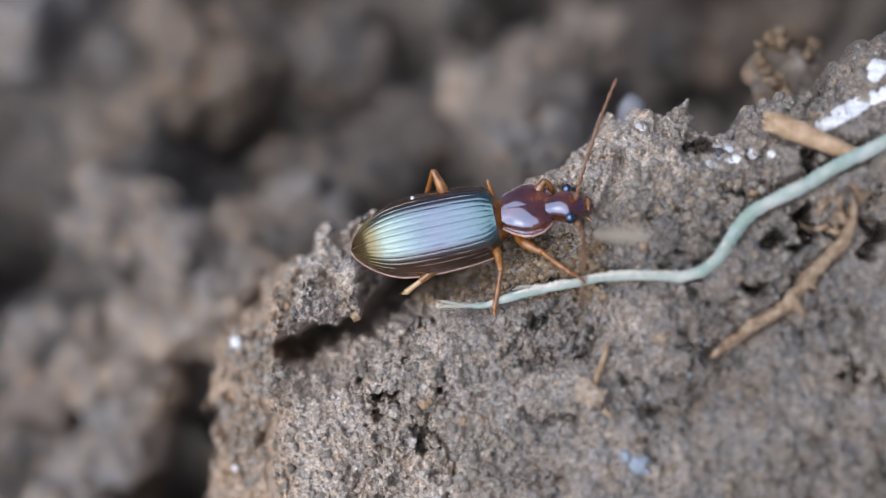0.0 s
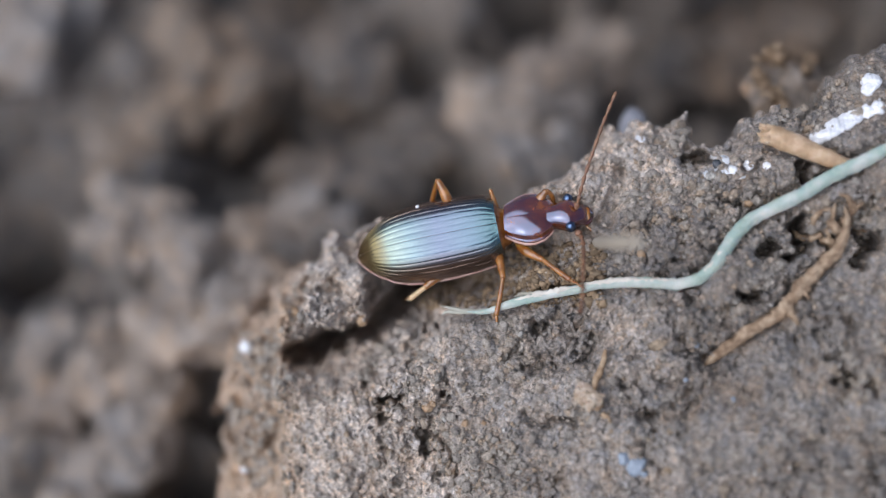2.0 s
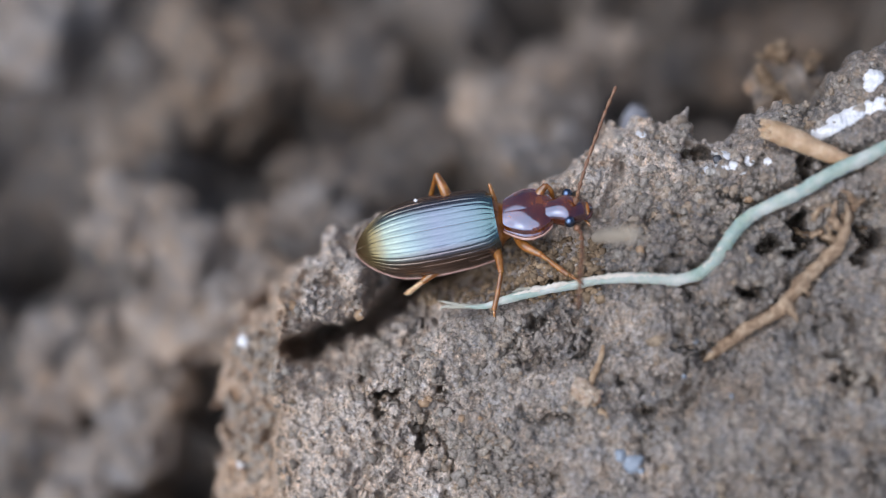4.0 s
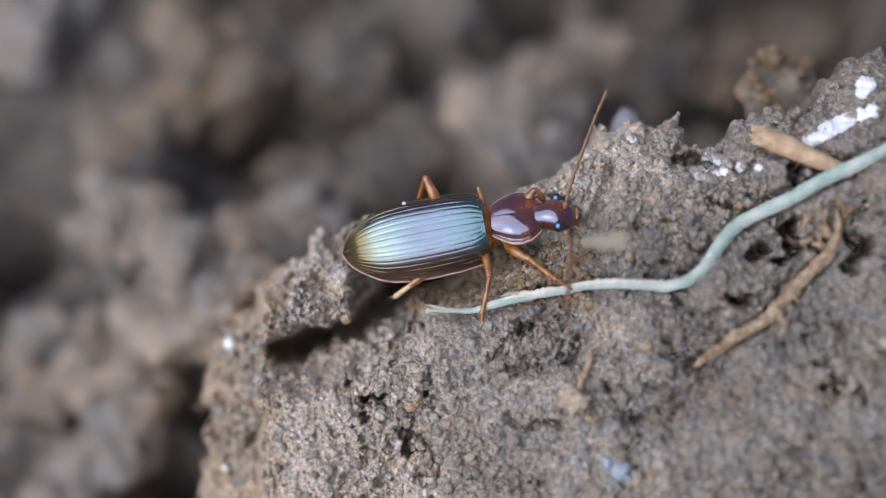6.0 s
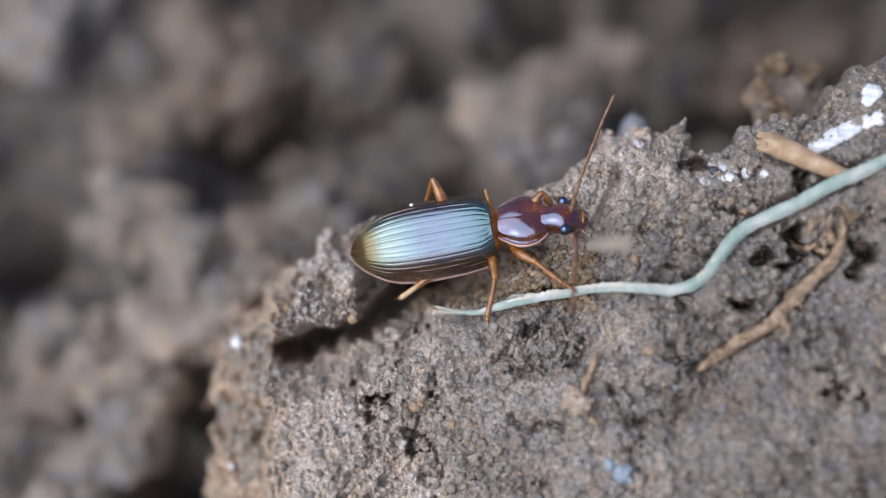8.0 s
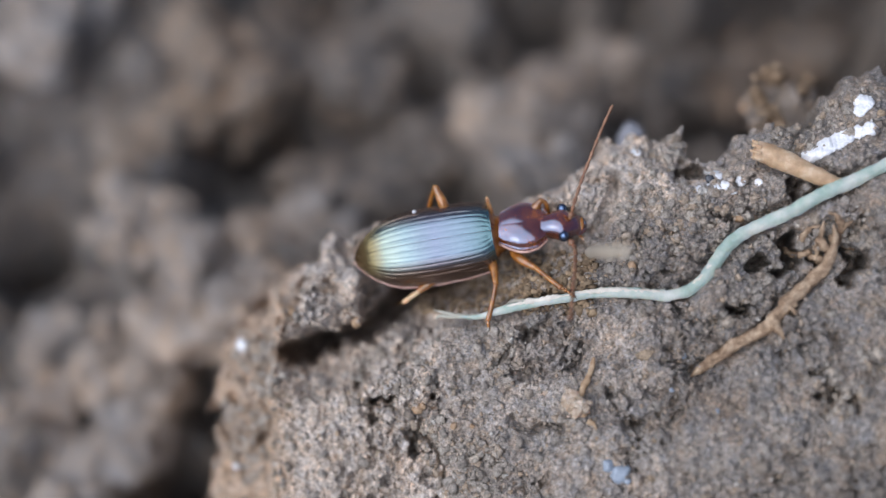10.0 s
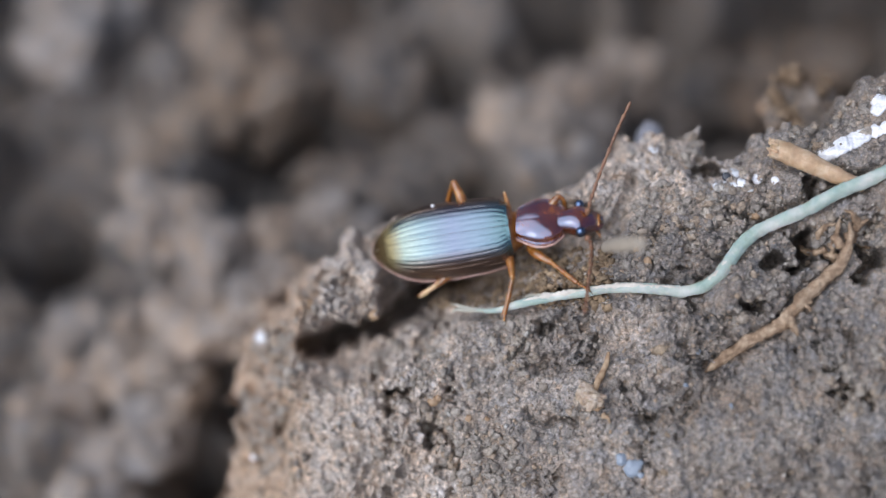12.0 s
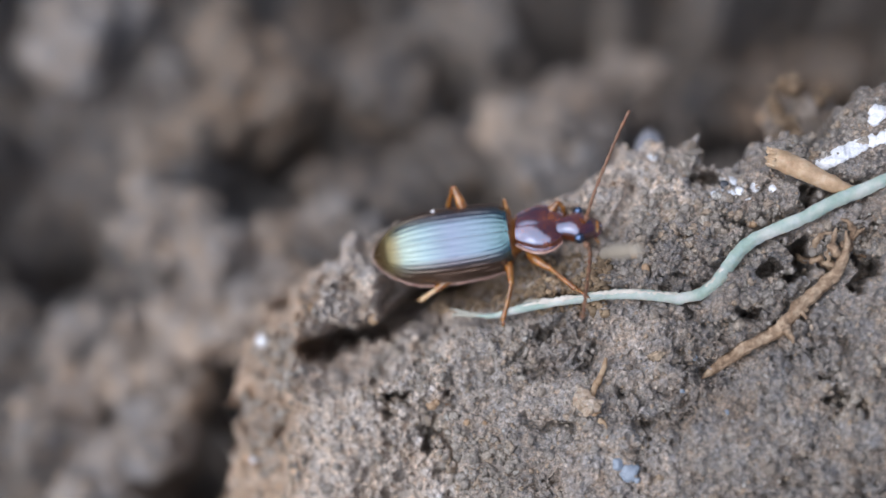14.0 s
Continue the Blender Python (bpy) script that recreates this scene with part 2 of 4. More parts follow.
RUSTY = plain("rusty_rootlet", ((0.19, 0.115, 0.06), (0.31, 0.205, 0.12), (0.41, 0.305, 0.20)), 2.0, 0.65, 0.00005, 0.3)
FRAY = plain("dry_fibre", ((0.33, 0.32, 0.26), (0.48, 0.46, 0.39)), 2.0, 0.6)
BARK = plain("root_bark", ((0.12, 0.073, 0.042), (0.27, 0.185, 0.118), (0.47, 0.36, 0.25)), 3.2, 0.65, 0.00005, 0.3)
STRAW = plain("straw", ((0.30, 0.19, 0.105), (0.45, 0.31, 0.19), (0.62, 0.49, 0.36)), 1.6, 0.5, 0.00003, 0.4, sss=0.15)
WHITE = plain("white_crust", ((0.55, 0.56, 0.60), (0.78, 0.78, 0.80), (0.86, 0.86, 0.86)), 2.5, 0.45, 0.00004, 0.5)
BLUISH = plain("bluish_grain", ((0.20, 0.235, 0.285), (0.31, 0.35, 0.41)), 3.0, 0.4, 0.00002)
OCHRE = plain("ochre_crumbs", ((0.10, 0.068, 0.04), (0.20, 0.14, 0.085), (0.31, 0.23, 0.145)), 2.0, 0.7, 0.00004, 0.3, island=0.45)
GREY = plain("pale_grey_mineral", ((0.17, 0.17, 0.19), (0.26, 0.26, 0.29)), 2.5, 0.5, 0.00004)
DARKSTONE = plain("dark_wet_stone", ((0.03, 0.033, 0.04), (0.07, 0.075, 0.09)), 2.5, 0.25, 0.00003)
ORANGE = plain("ochre_grain", ((0.28, 0.175, 0.095), (0.40, 0.28, 0.175)), 3.0, 0.5, 0.00003)


# ---- the slope's own axes: u along it, v up it, w out of it, in millimetres ----
TILT = radians(60)
LIFT = 0.014
AXES = np.array(((1, 0, 0), (0, math.sin(TILT), -math.cos(TILT)), (0, math.cos(TILT), math.sin(TILT))))


def place(uvw):
    """Slope millimetres to world metres, for one point or an array of them; the clod widens a little with depth."""
    q = np.asarray(uvw, float)
    c = np.maximum(q[..., 2], -10) / (80 - np.maximum(q[..., 2], -10))
    deep = 1 / (1 + 2.0642 * c)
    w = 38.76 * (1 - deep) + 1.3 * np.minimum(q[..., 2] + 10, 0)
    wide = deep * (1 + c)
    return np.stack((q[..., 0] * wide, q[..., 1] * wide, w), -1) @ AXES.T * 0.001 + np.array((0, 0, LIFT))


def slope_pose(u, v, w, turn=0.0, roll=0.0, pitch=0.0):
    """x along the slope turned by turn degrees towards v, z out of it, then roll about x and pitch about y."""
    a = Matrix([(*row, 0) for row in AXES.tolist()] + [(0, 0, 0, 1)])
    return Matrix.Translation(Vector(place((u, v, w)))) @ a @ pose(0, 0, 0, 0, 0, turn) @ pose(0, 0, 0, 0, pitch, 0) @ pose(0, 0, 0, roll, 0, 0)


def value_noise(x, y, seed):
    r = np.random.RandomState(seed).rand(256, 256)
    i, j = np.floor(x).astype(int), np.floor(y).astype(int)
    fx, fy = x - i, y - j
    fx, fy = fx * fx * fx * (fx * (fx * 6 - 15) + 10), fy * fy * fy * (fy * (fy * 6 - 15) + 10)
    g = lambda a, b: r[a & 255, b & 255]
    return (g(i, j) * (1 - fx) + g(i + 1, j) * fx) * (1 - fy) + (g(i, j + 1) * (1 - fx) + g(i + 1, j + 1) * fx) * fy - 0.5


def fractal(x, y, scale, octaves, seed, gain=0.5):
    """Sum of noise octaves, about -0.5 to 0.5; scale is the size of the largest."""
    total, amp = 0, 1.0
    for k in range(octaves):
        c, s = math.cos(0.6 + k), math.sin(0.6 + k)
        f = 2.03 ** k / scale
        total = total + amp * value_noise((c * x - s * y) * f + 31.7 * k, (s * x + c * y) * f - 17.3 * k, seed + k)
        amp *= gain
    return total


def cells(x, y, size, seed):
    """Random height of the nearest cell, and how far the border to the next one is."""
    r = np.random.RandomState(seed).rand(3, 128, 128)
    x, y = x / size, y / size
    i, j = np.floor(x).astype(int), np.floor(y).astype(int)
    near, second, own = np.full(x.shape, 9.0), np.full(x.shape, 9.0), np.zeros(x.shape)
    for a in (-1, 0, 1):
        for b in (-1, 0, 1):
            p, q = (i + a) & 127, (j + b) & 127
            d = np.hypot(i + a + r[0, p, q] - x, j + b + r[1, p, q] - y)
            closer = d < near
            second = np.where(closer, near, np.minimum(second, d))
            own = np.where(closer, r[2, p, q], own)
            near = np.where(closer, d, near)
    return own - 0.5, second - near


def line_distance(x, y, points):
    """Distance to a polyline."""
    best = np.full(np.shape(x), 1e9)
    for (ax, ay), (bx, by) in zip(points, points[1:]):
        dx, dy = bx - ax, by - ay
        k = np.clip(((x - ax) * dx + (y - ay) * dy) / (dx * dx + dy * dy + 1e-12), 0, 1)
        best = np.minimum(best, np.hypot(x - ax - k * dx, y - ay - k * dy))
    return best


def inside(x, y, points):
    hit = np.zeros(np.shape(x), bool)
    for (ax, ay), (bx, by) in zip(points, points[1:] + points[:1]):
        hit ^= ((ay > y) != (by > y)) & (x < (bx - ax) * (y - ay) / (by - ay + 1e-12) + ax)
    return hit


def smooth(a, b, x):
    k = np.clip((x - a) / (b - a), 0, 1)
    return k * k * (3 - 2 * k)


def sheet(verts, rows, cols):
    """A mesh of rows x cols points."""
    i = np.arange((rows - 1) * (cols - 1))
    a = i // (cols - 1) * cols + i % (cols - 1)
    quads = np.stack((a, a + 1, a + cols + 1, a + cols), 1)
    me = bpy.data.meshes.new("sheet")
    me.vertices.add(len(verts))
    me.vertices.foreach_set("co", np.asarray(verts, np.float32).ravel())
    me.loops.add(quads.size)
    me.loops.foreach_set("vertex_index", quads.astype(np.int32).ravel())
    me.polygons.add(len(quads))
    me.polygons.foreach_set("loop_start", np.arange(0, quads.size, 4, dtype=np.int32))
    me.polygons.foreach_set("use_smooth", np.ones(len(quads), bool))
    me.update(calc_edges=True)
    return me


# ---- the clod ----
OUTLINE = [(-8.5, -10.8), (-8.05, -8.5), (-7.9, -7.0), (-7.65, -5.3), (-7.5, -3.75), (-6.8, -2.4), (-5.7, -1.2), (-4.5, -0.5), (-3.5, 0.5),
           (-2.55, 0.95), (-1.4, 1.0), (0.4, 0.9), (1.9, 1.1), (3.2, 1.9), (4.15, 2.35), (4.8, 3.0), (6.0, 3.6), (7.0, 3.95), (7.95, 4.05), (8.1, 3.5),
           (8.45, 2.95), (9.4, 3.1), (10.2, 3.75), (11.4, 4.35), (12.5, 5.0), (13.8, 5.7), (16.5, 6.6), (18.5, 4.0), (18.0, -8.0), (12.0, -11.5), (0.0, -12.0)]
PITS = ((-2.57, -4.34, .16, .5), (-1.97, -4.79, .24, .7), (-1.49, -4.87, .16, .5), (-2.05, -5.37, .16, .5), (-0.6, -6.15, .30, .6), (-2.4, -3.86, .14, .4),
        (-0.06, -4.7, .16, .5), (11.4, 0.05, .4, 1.0), (10.5, -0.1, .35, .7), (10.2, 0.7, .22, .5), (10.0, -1.75, .2, .5), (9.4, -1.8, .16, .4),
        (12.6, -4.2, .3, .5), (12.4, -3.6, .2, .4), (13.2, -4.6, .22, .4), (13.2, 0.1, .5, 1.0), (11.9, 2.3, .3, .6), (8.55, 2.75, .3, .6), (3.2, -2.6, .2, .35), (-0.45, -2.85, .26, .6), (-0.2, -2.65, .18, .5))
STEM_LINE = [(0.4, -2.0), (1.4, -2.04), (2.33, -1.76), (4.19, -1.39), (6.03, -1.17), (7.57, -1.25), (8.21, -1.06), (9.02, -0.19), (9.94, 0.79), (12.39, 2.05), (15.6, 3.6)]
ROOT_LINE = [(8.3, -3.85), (8.74, -3.47), (10.53, -2.29), (12.14, -0.64), (12.79, 0.48), (12.76, 1.1)]
STRAW_LINE = [(10.36, 3.48), (11.71, 2.97), (13.3, 2.3)]
LUMP = [(-5.1, -2.1), (-4.84, -1.4), (-4.18, -0.72), (-3.61, -0.3), (-3.0, -0.35), (-2.55, -0.75), (-2.4, -1.28), (-2.43, -1.83), (-2.65, -2.3), (-3.4, -2.45), (-4.54, -2.65), (-5.1, -2.6)]
CRACKS = ([(7.9, -4.4), (7.2, -4.9), (6.6, -5.3), (6.1, -5.4)], [(8.9, 1.6), (9.5, 1.35), (10.2, 1.0)], [(7.6, -1.7), (8.2, -2.1), (9.3, -1.9), (10.0, -1.7)],
          [(-0.4, -5.6), (0.2, -6.6), (0.3, -7.6)], [(2.4, -5.4), (3.2, -5.7), (4.0, -5.5)], [(13.3, -7.0), (13.7, -8.2), (13.6, -9.4)])


def clod_height(u, v):
    """How far the clod's surface stands out of the slope's plane."""
    uc, vc = np.clip(u, -8.5, 15), np.clip(v, -9.5, 6)
    w = -1.73 + 0.368 * uc - 0.312 * vc - 0.0063 * uc ** 2 - 0.0158 * vc ** 2
    w = w + 0.75 * np.exp(-(((u + 1.4) / 2.4) ** 2 + ((v + 4.9) / 1.9) ** 2)) - 0.6 * np.exp(-(((u - 7.4) / 2.2) ** 2 + ((v - 4.2) / 1.2) ** 2)) - 0.12
    w = w + 0.9 * np.exp(-(((u + 4.4) / 1.6) ** 2 + ((v + 5.2) / 2.4) ** 2))
    w = w + 0.45 * np.exp(-(((u - 6.0) / 3.0) ** 2 + ((v + 7.5) / 1.8) ** 2))
    w = w + 0.8 * fractal(u, v, 3.4, 3, 11)
    # the hollow below the beetle, and the dark cleft under the overhanging lump
    w = w - 1.55 * np.exp(-(((u - 1.2) / 3.6) ** 4 + ((v - 0.45) / 1.05) ** 4))
    w = w - 2.5 * np.exp(-(((u - 0.4) / 2.0) ** 4 + ((v + 0.85) / 0.72) ** 4))
    cleft = line_distance(u + 0.35 * fractal(u, v, 0.8, 3, 21), v + 0.35 * fractal(u, v, 0.8, 3, 25), [(-5.0, -3.45), (-4.15, -3.15), (-3.4, -2.9), (-2.65, -2.62), (-2.05, -2.35), (-1.5, -2.0), (-1.0, -1.45), (-0.3, -0.9)])
    w = w - 5.0 * (1 - smooth(0.2, 0.6, cleft)) - 2.5 * (1 - smooth(0.3, 2.3, cleft)) * smooth(-5.6, -3.8, u)
    # the lower shelf along the left rim
    w = w - 1.9 * smooth(0.0, 0.5, -(u + 5.1 + 0.9 * fractal(u, v, 1.6, 3, 161)))
    lump = line_distance(u, v, LUMP + LUMP[:1])
    lump = np.where(inside(u, v, LUMP), lump, -lump) + 0.5 * fractal(u, v, 1.1, 4, 31, 0.6)
    top = -1.75 - 0.5 * np.clip(v + 0.9, 0, 2) + 0.7 * fractal(u, v, 1.2, 3, 35) - 0.25 * np.clip(0.5 - lump, 0, 0.5)
    step = smooth(-0.08, 0.12, lump)
    w = w * (1 - step) + np.maximum(w, top) * step
    w = w + 0.55 * np.exp(-(((u + 1.2) / 0.7) ** 2 + ((v + 2.9) / 0.4) ** 2))
    for x, y, r, d in PITS:
        w = w - 2.6 * d * (1 - smooth(0.35, 0.95, np.hypot(u - x, v - y) / (1.35 * r) + 2.0 * fractal(u, v, 0.45, 3, 41)))
    for c in CRACKS:
        d = line_distance(u + 0.3 * fractal(u, v, 0.7, 3, 51), v + 0.3 * fractal(u, v, 0.7, 3, 55), c)
        w = w - 0.45 * (1 - smooth(0.03, 0.19, d))
    w = w - 1.8 * np.exp(-((u - 0.4) / 1.1) ** 2 - ((v + 0.95 - 0.2 * u) / 0.42) ** 2)
    # the upright cleft before the beetle's head
    cleft = line_distance(u + 0.25 * fractal(u, v, 0.7, 3, 57), v, [(5.35, 0.75), (5.6, 1.4), (6.0, 2.3)])
    w = w - 0.75 * (1 - smooth(0.08, 0.34, cleft))
    # beds of the stem and the root
    for line, width in ((STEM_LINE, 0.24), (ROOT_LINE, 0.20), (STRAW_LINE, 0.3)):
        w = w - 0.42 * (1 - smooth(width * 0.7, width * 2.0, line_distance(u, v, line)))
    # crumbly relief
    rough = 0.4 + 0.8 * smooth(-0.12, 0.22, fractal(u, v, 2.6, 2, 61))
    w = w + rough * (0.36 * fractal(u, v, 0.9, 2, 71) + 0.16 * fractal(u, v, 0.26, 4, 91, 0.65))
    wu, wv = u + 0.22 * fractal(u, v, 0.5, 3, 111), v + 0.22 * fractal(u, v, 0.5, 3, 115)
    broken = smooth(-0.02, 0.28, fractal(u, v, 2.2, 3, 121) + 0.16 * smooth(2.0, -3.0, u))
    calm = 1 - 0.8 * np.exp(-(((u + 4.1) / 1.3) ** 2 + ((v + 5.6) / 2.3) ** 2))
    broken = broken * calm
    for size, lift, gap in ((1.9, 0.40, 0.20), (0.9, 0.28, 0.18), (0.42, 0.17, 0.11), (0.18, 0.09, 0.07)):
        own, rim = cells(wu, wv, size, int(size * 1000))
        w = w + (0.18 + 0.9 * broken) * (lift * own * smooth(0.0, 0.16, rim) - gap * (1 - smooth(0.0, 0.22, rim)))
    w = w + 0.16
    # pores
    w = w - 0.34 * smooth(0.17, 0.28, fractal(u, v, 0.42, 3, 141)) * (0.12 + broken) - 0.12 * smooth(0.14, 0.26, fractal(u, v, 0.22, 2, 151))
    # the edge breaks off and falls away to the ground
    d = line_distance(u, v, OUTLINE + OUTLINE[:1])
    d = np.where(inside(u, v, OUTLINE), -d, d) + 0.75 * fractal(u, v, 1.3, 4, 101, 0.62)
    f = np.clip(d + 0.95, 0, None)
    w = w - np.where(f < 1.0, 0.9 * f ** 2, 0.9 + 20.0 * (f - 1.0))
    return np.maximum(w, (-LIFT * 1000 - v * math.cos(TILT)) / math.sin(TILT) - 26.0)


def axis(lo, fine_lo, fine_hi, hi, fine, coarse):
    return np.concatenate((np.arange(lo, fine_lo, coarse), np.arange(fine_lo, fine_hi, fine), np.arange(fine_hi, hi + coarse, coarse)))


def build_clod():
    us, vs = axis(-15, -9.0, 15.9, 24, 0.030, 0.3), axis(-19, -9.7, 7.0, 12, 0.030, 0.3)
    u, v = np.meshgrid(us, vs)
    w = clod_height(u, v)
    rnd = np.random.RandomState(5)
    i0, j0 = np.searchsorted(vs, -9.7), np.searchsorted(us, -9.0)
    # rounded crumbs bedded in the surface
    for _ in range(4200):
        r = 0.04 + 0.13 * rnd.rand() ** 5 + 0.04 * rnd.rand()
        x, y, flat = -8.5 + 24 * rnd.rand(), -9.5 + 16 * rnd.rand(), 0.7 + 0.6 * rnd.rand()
        i, j, k = i0 + int((y + 9.7) / 0.030), j0 + int((x + 9.0) / 0.030), int(r / 0.030) + 1
        a, b = slice(max(i - k, 0), i + k + 1), slice(max(j - k, 0), j + k + 1)
        d2 = ((u[a, b] - x) / r) ** 2 + ((v[a, b] - y) / (r * (0.7 + 0.6 * rnd.rand()))) ** 2
        cap = w[i, j] + r * flat * (np.sqrt(np.clip(1 - d2, 0, 1)) - 0.5)
        w[a, b] = np.where(d2 < 1, np.maximum(w[a, b], cap), w[a, b])
    # the broken sides are undercut
    uc, vc = np.clip(u, -8.5, 15), np.clip(v, -9.5, 6)
    deep = np.clip(-1.85 + 0.368 * uc - 0.312 * vc - 0.0063 * uc ** 2 - 0.0158 * vc ** 2 - w - np.where((u > 7.5) & (v > 3), 1.3, 1.9), 0, None)
    x, y = u + 0.03 * deep * smooth(4.0, 8.0, u), v - 0.25 * deep * smooth(-1.0, 1.0, v)
    ob = new("clod", sheet(place(np.stack((x.ravel(), y.ravel(), w.ravel()), 1)), len(vs), len(us)))
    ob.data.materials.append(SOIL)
    tagged(ob, "damp grey-brown clay clod with a crumbly pitted surface", "soil clod")
    return us, vs, w, ob


US, VS, CLOD_W, CLOD = build_clod()


def surface(u, v):
    """The built surface of the clod at (u, v)."""
    j, i = min(np.searchsorted(US, u), len(US) - 2), min(np.searchsorted(VS, v), len(VS) - 2)
    return float(CLOD_W[i, j])


def soft_surface(u, v, r=0.2):
    """Its height averaged over a small patch."""
    return sum(surface(u + a * r, v + b * r) for a in (-1, 0, 1) for b in (-1, 0, 1)) / 9


# ---- the ground, one sheet out to the horizon, in lumps round the clod ----
CLODS = ((-15.3, 12.2, 2.2, -2.0), (-11.7, 9.9, 1.97, -1.6), (-9.5, 11.2, 1.86, -2.9), (-7.2, 12.8, 2.09, -3.7), (-5.0, 11.7, 1.41, -3.1), (-12.0, 7.2, 2.58, -2.5), (-16.3, 6.0, 2.37, -5.4), (-20.2, 8.2, 2.09, -8.4), (-15.2, 2.3, 1.97, -6.0), (-20.1, 3.0, 2.37, -7.1), (-13.7, 4.2, 1.62, -4.3), (-17.8, 0.0, 2.19, -7.0), (-8.2, 6.3, 1.32, 0.9), (-9.9, 6.7, 1.17, -0.8))
PALE_CLODS = ((-25.8, 31.8, 4.01, -9.3), (-23.3, 30.4, 3.57, -13.3), (-25.9, 26.9, 3.1, -13.1), (-19.6, 23.2, 2.48, -13.2), (-24.0, 36.3, 3.48, -12.9), (3.7, 19.4, 2.7, -3.3), (6.7, 26.2, 2.47, -8.9), (10.6, 30.5, 2.55, -11.5), (7.7, 22.8, 1.84, -9.1), (13.5, 30.4, 2.13, -17.6), (4.1, 11.8, 1.51, 2.6), (6.0, 14.0, 1.23, -0.0))
BROWN_CLODS = ((-12.8, 26.2, 4.4, -6.8), (-5.6, 28.2, 3.11, -9.6), (-19.9, 35.4, 3.1, -13.8), (-0.8, 22.6, 2.68, -10.7), (-7.5, 17.9, 1.83, -7.3), (-4.7, 15.2, 1.73, -4.7), (-15.1, 21.9, 1.89, -12.0))
DARK_CLODS = ((-10.8, 37.8, 2.79, -15.8), (1.6, 37.2, 2.2, -16.7), (16.4, 34.7, 2.79, -17.4), (20.8, 34.7, 2.6, -17.7), (25.2, 36.1, 2.79, -16.6), (-3.2, 37.9, 1.6, -17.0))
FAR_CLODS = PALE_CLODS + BROWN_CLODS + DARK_CLODS
LUMPS = tuple((x, y, r * 0.9, top - 0.9 * r) for x, y, r, top in CLODS + FAR_CLODS)
HOLLOWS = ((-10.1, 23.1, 1.58, 12.0), (-2.4, 31.6, 1.95, 20.0), (6.7, 35.4, 2.01, 20.0), (-24.2, 16.3, 1.94, 14.0), (0.0, 18.4, 1.3, 10.0), (-13.6, 2.0, 1.85, 18.0), (14.7, 32.3, 1.88, 10.0), (19.9, 32.6, 2.25, 12.0), (26.0, 36.0, 2.71, 14.0), (14.1, 21.9, 1.67, 8.0), (-18.6, 10.8, 1.23, 7.0), (-8.4, 38.1, 2.4, 12.0), (3.4, 31.6, 1.2, 10.0), (-12.2, 5.1, 1.01, 10.0))


def build_ground():
    near = np.arange(-0.045, 0.0451, 0.00032)
    far = 0.045 * 1.13 ** np.arange(1, 62)
    line = np.concatenate((-far[::-1], near, far))
    x, y = np.meshgrid(line * 1000, line * 1000 + 18)
    z = 3.2 * fractal(x, y, 12, 3, 201) + 60 * fractal(x, y, 2500, 4, 205) * smooth(200, 4000, np.hypot(x, y))
    z = z - 0.4 * np.clip(y - 12, 0, 20) * smooth(2, 8, x) * (1 - smooth(25, 50, x)) * (1 - smooth(32, 70, y))
    # unseen rise all round, added to keep low sky out of the shell's reflections
    z = z - 15.0 + 160 * smooth(120, 1600, np.hypot(x, y))
    rnd = np.random.RandomState(9)
    caps = list(LUMPS)
    for _ in range(700):
        a, b = rnd.uniform(-42, 42), rnd.uniform(-22, 58)
        r = rnd.uniform(1.95, 4.5) if abs(a) > 32 or b > 42 or b < -10 else rnd.uniform(0.9, 1.9)
        caps.append((a, b, r, rnd.uniform(-12, -6) if r > 1.9 else None))
    warp = 1 + 0.9 * fractal(x, y, 3.0, 4, 211, 0.6)
    for a, b, r, h in caps:
        j0, j1 = np.searchsorted(line, ((a - 3.5 * r) / 1000, (a + 3.5 * r) / 1000))
        i0, i1 = np.searchsorted(line, ((b - 18 - 3.5 * r) / 1000, (b - 18 + 3.5 * r) / 1000))
        s = (slice(i0, i1), slice(j0, j1))
        if h is None:
            h = z[min((i0 + i1) // 2, len(line) - 1), min((j0 + j1) // 2, len(line) - 1)] + 0.75 * r
        d = np.hypot(x[s] - a, y[s] - b) / r * warp[s]
        z[s] = np.maximum(z[s], h - 1.5 * r + 1.5 * r * np.sqrt(np.clip(1.1 - d ** 2, 0, 2)) - 5.0 * r * np.clip(d - 0.9, 0, None))
    for a, b, r, h in HOLLOWS:
        z = z - h * np.exp(-(((x - a) / r) ** 2 + ((y - b) / r) ** 2))
    z = z + 1.2 * fractal(x, y, 2.4, 4, 221, 0.6) * (1 - smooth(45, 90, np.hypot(x, y)))
    ob = new("ground", sheet(np.stack((x.ravel(), y.ravel(), z.ravel()), 1) * 0.001, len(line), len(line)))
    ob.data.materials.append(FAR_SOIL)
    tagged(ob, "loose lumpy brown garden soil", "soil", kind="structure")


build_ground()


# ---- builders ----
def part(name, me, mat, parent=None, label=""):
    """One mesh object, under a thing or a part if one is given."""
    if isinstance(me, bmesh.types.BMesh):
        bm, me = me, bpy.data.meshes.new(name)
        bm.to_mesh(me)
        bm.free()
    me.materials.append(mat)
    ob = new(name, me)
    if parent:
        ob.parent = parent
    return tagged(ob, label) if label else ob


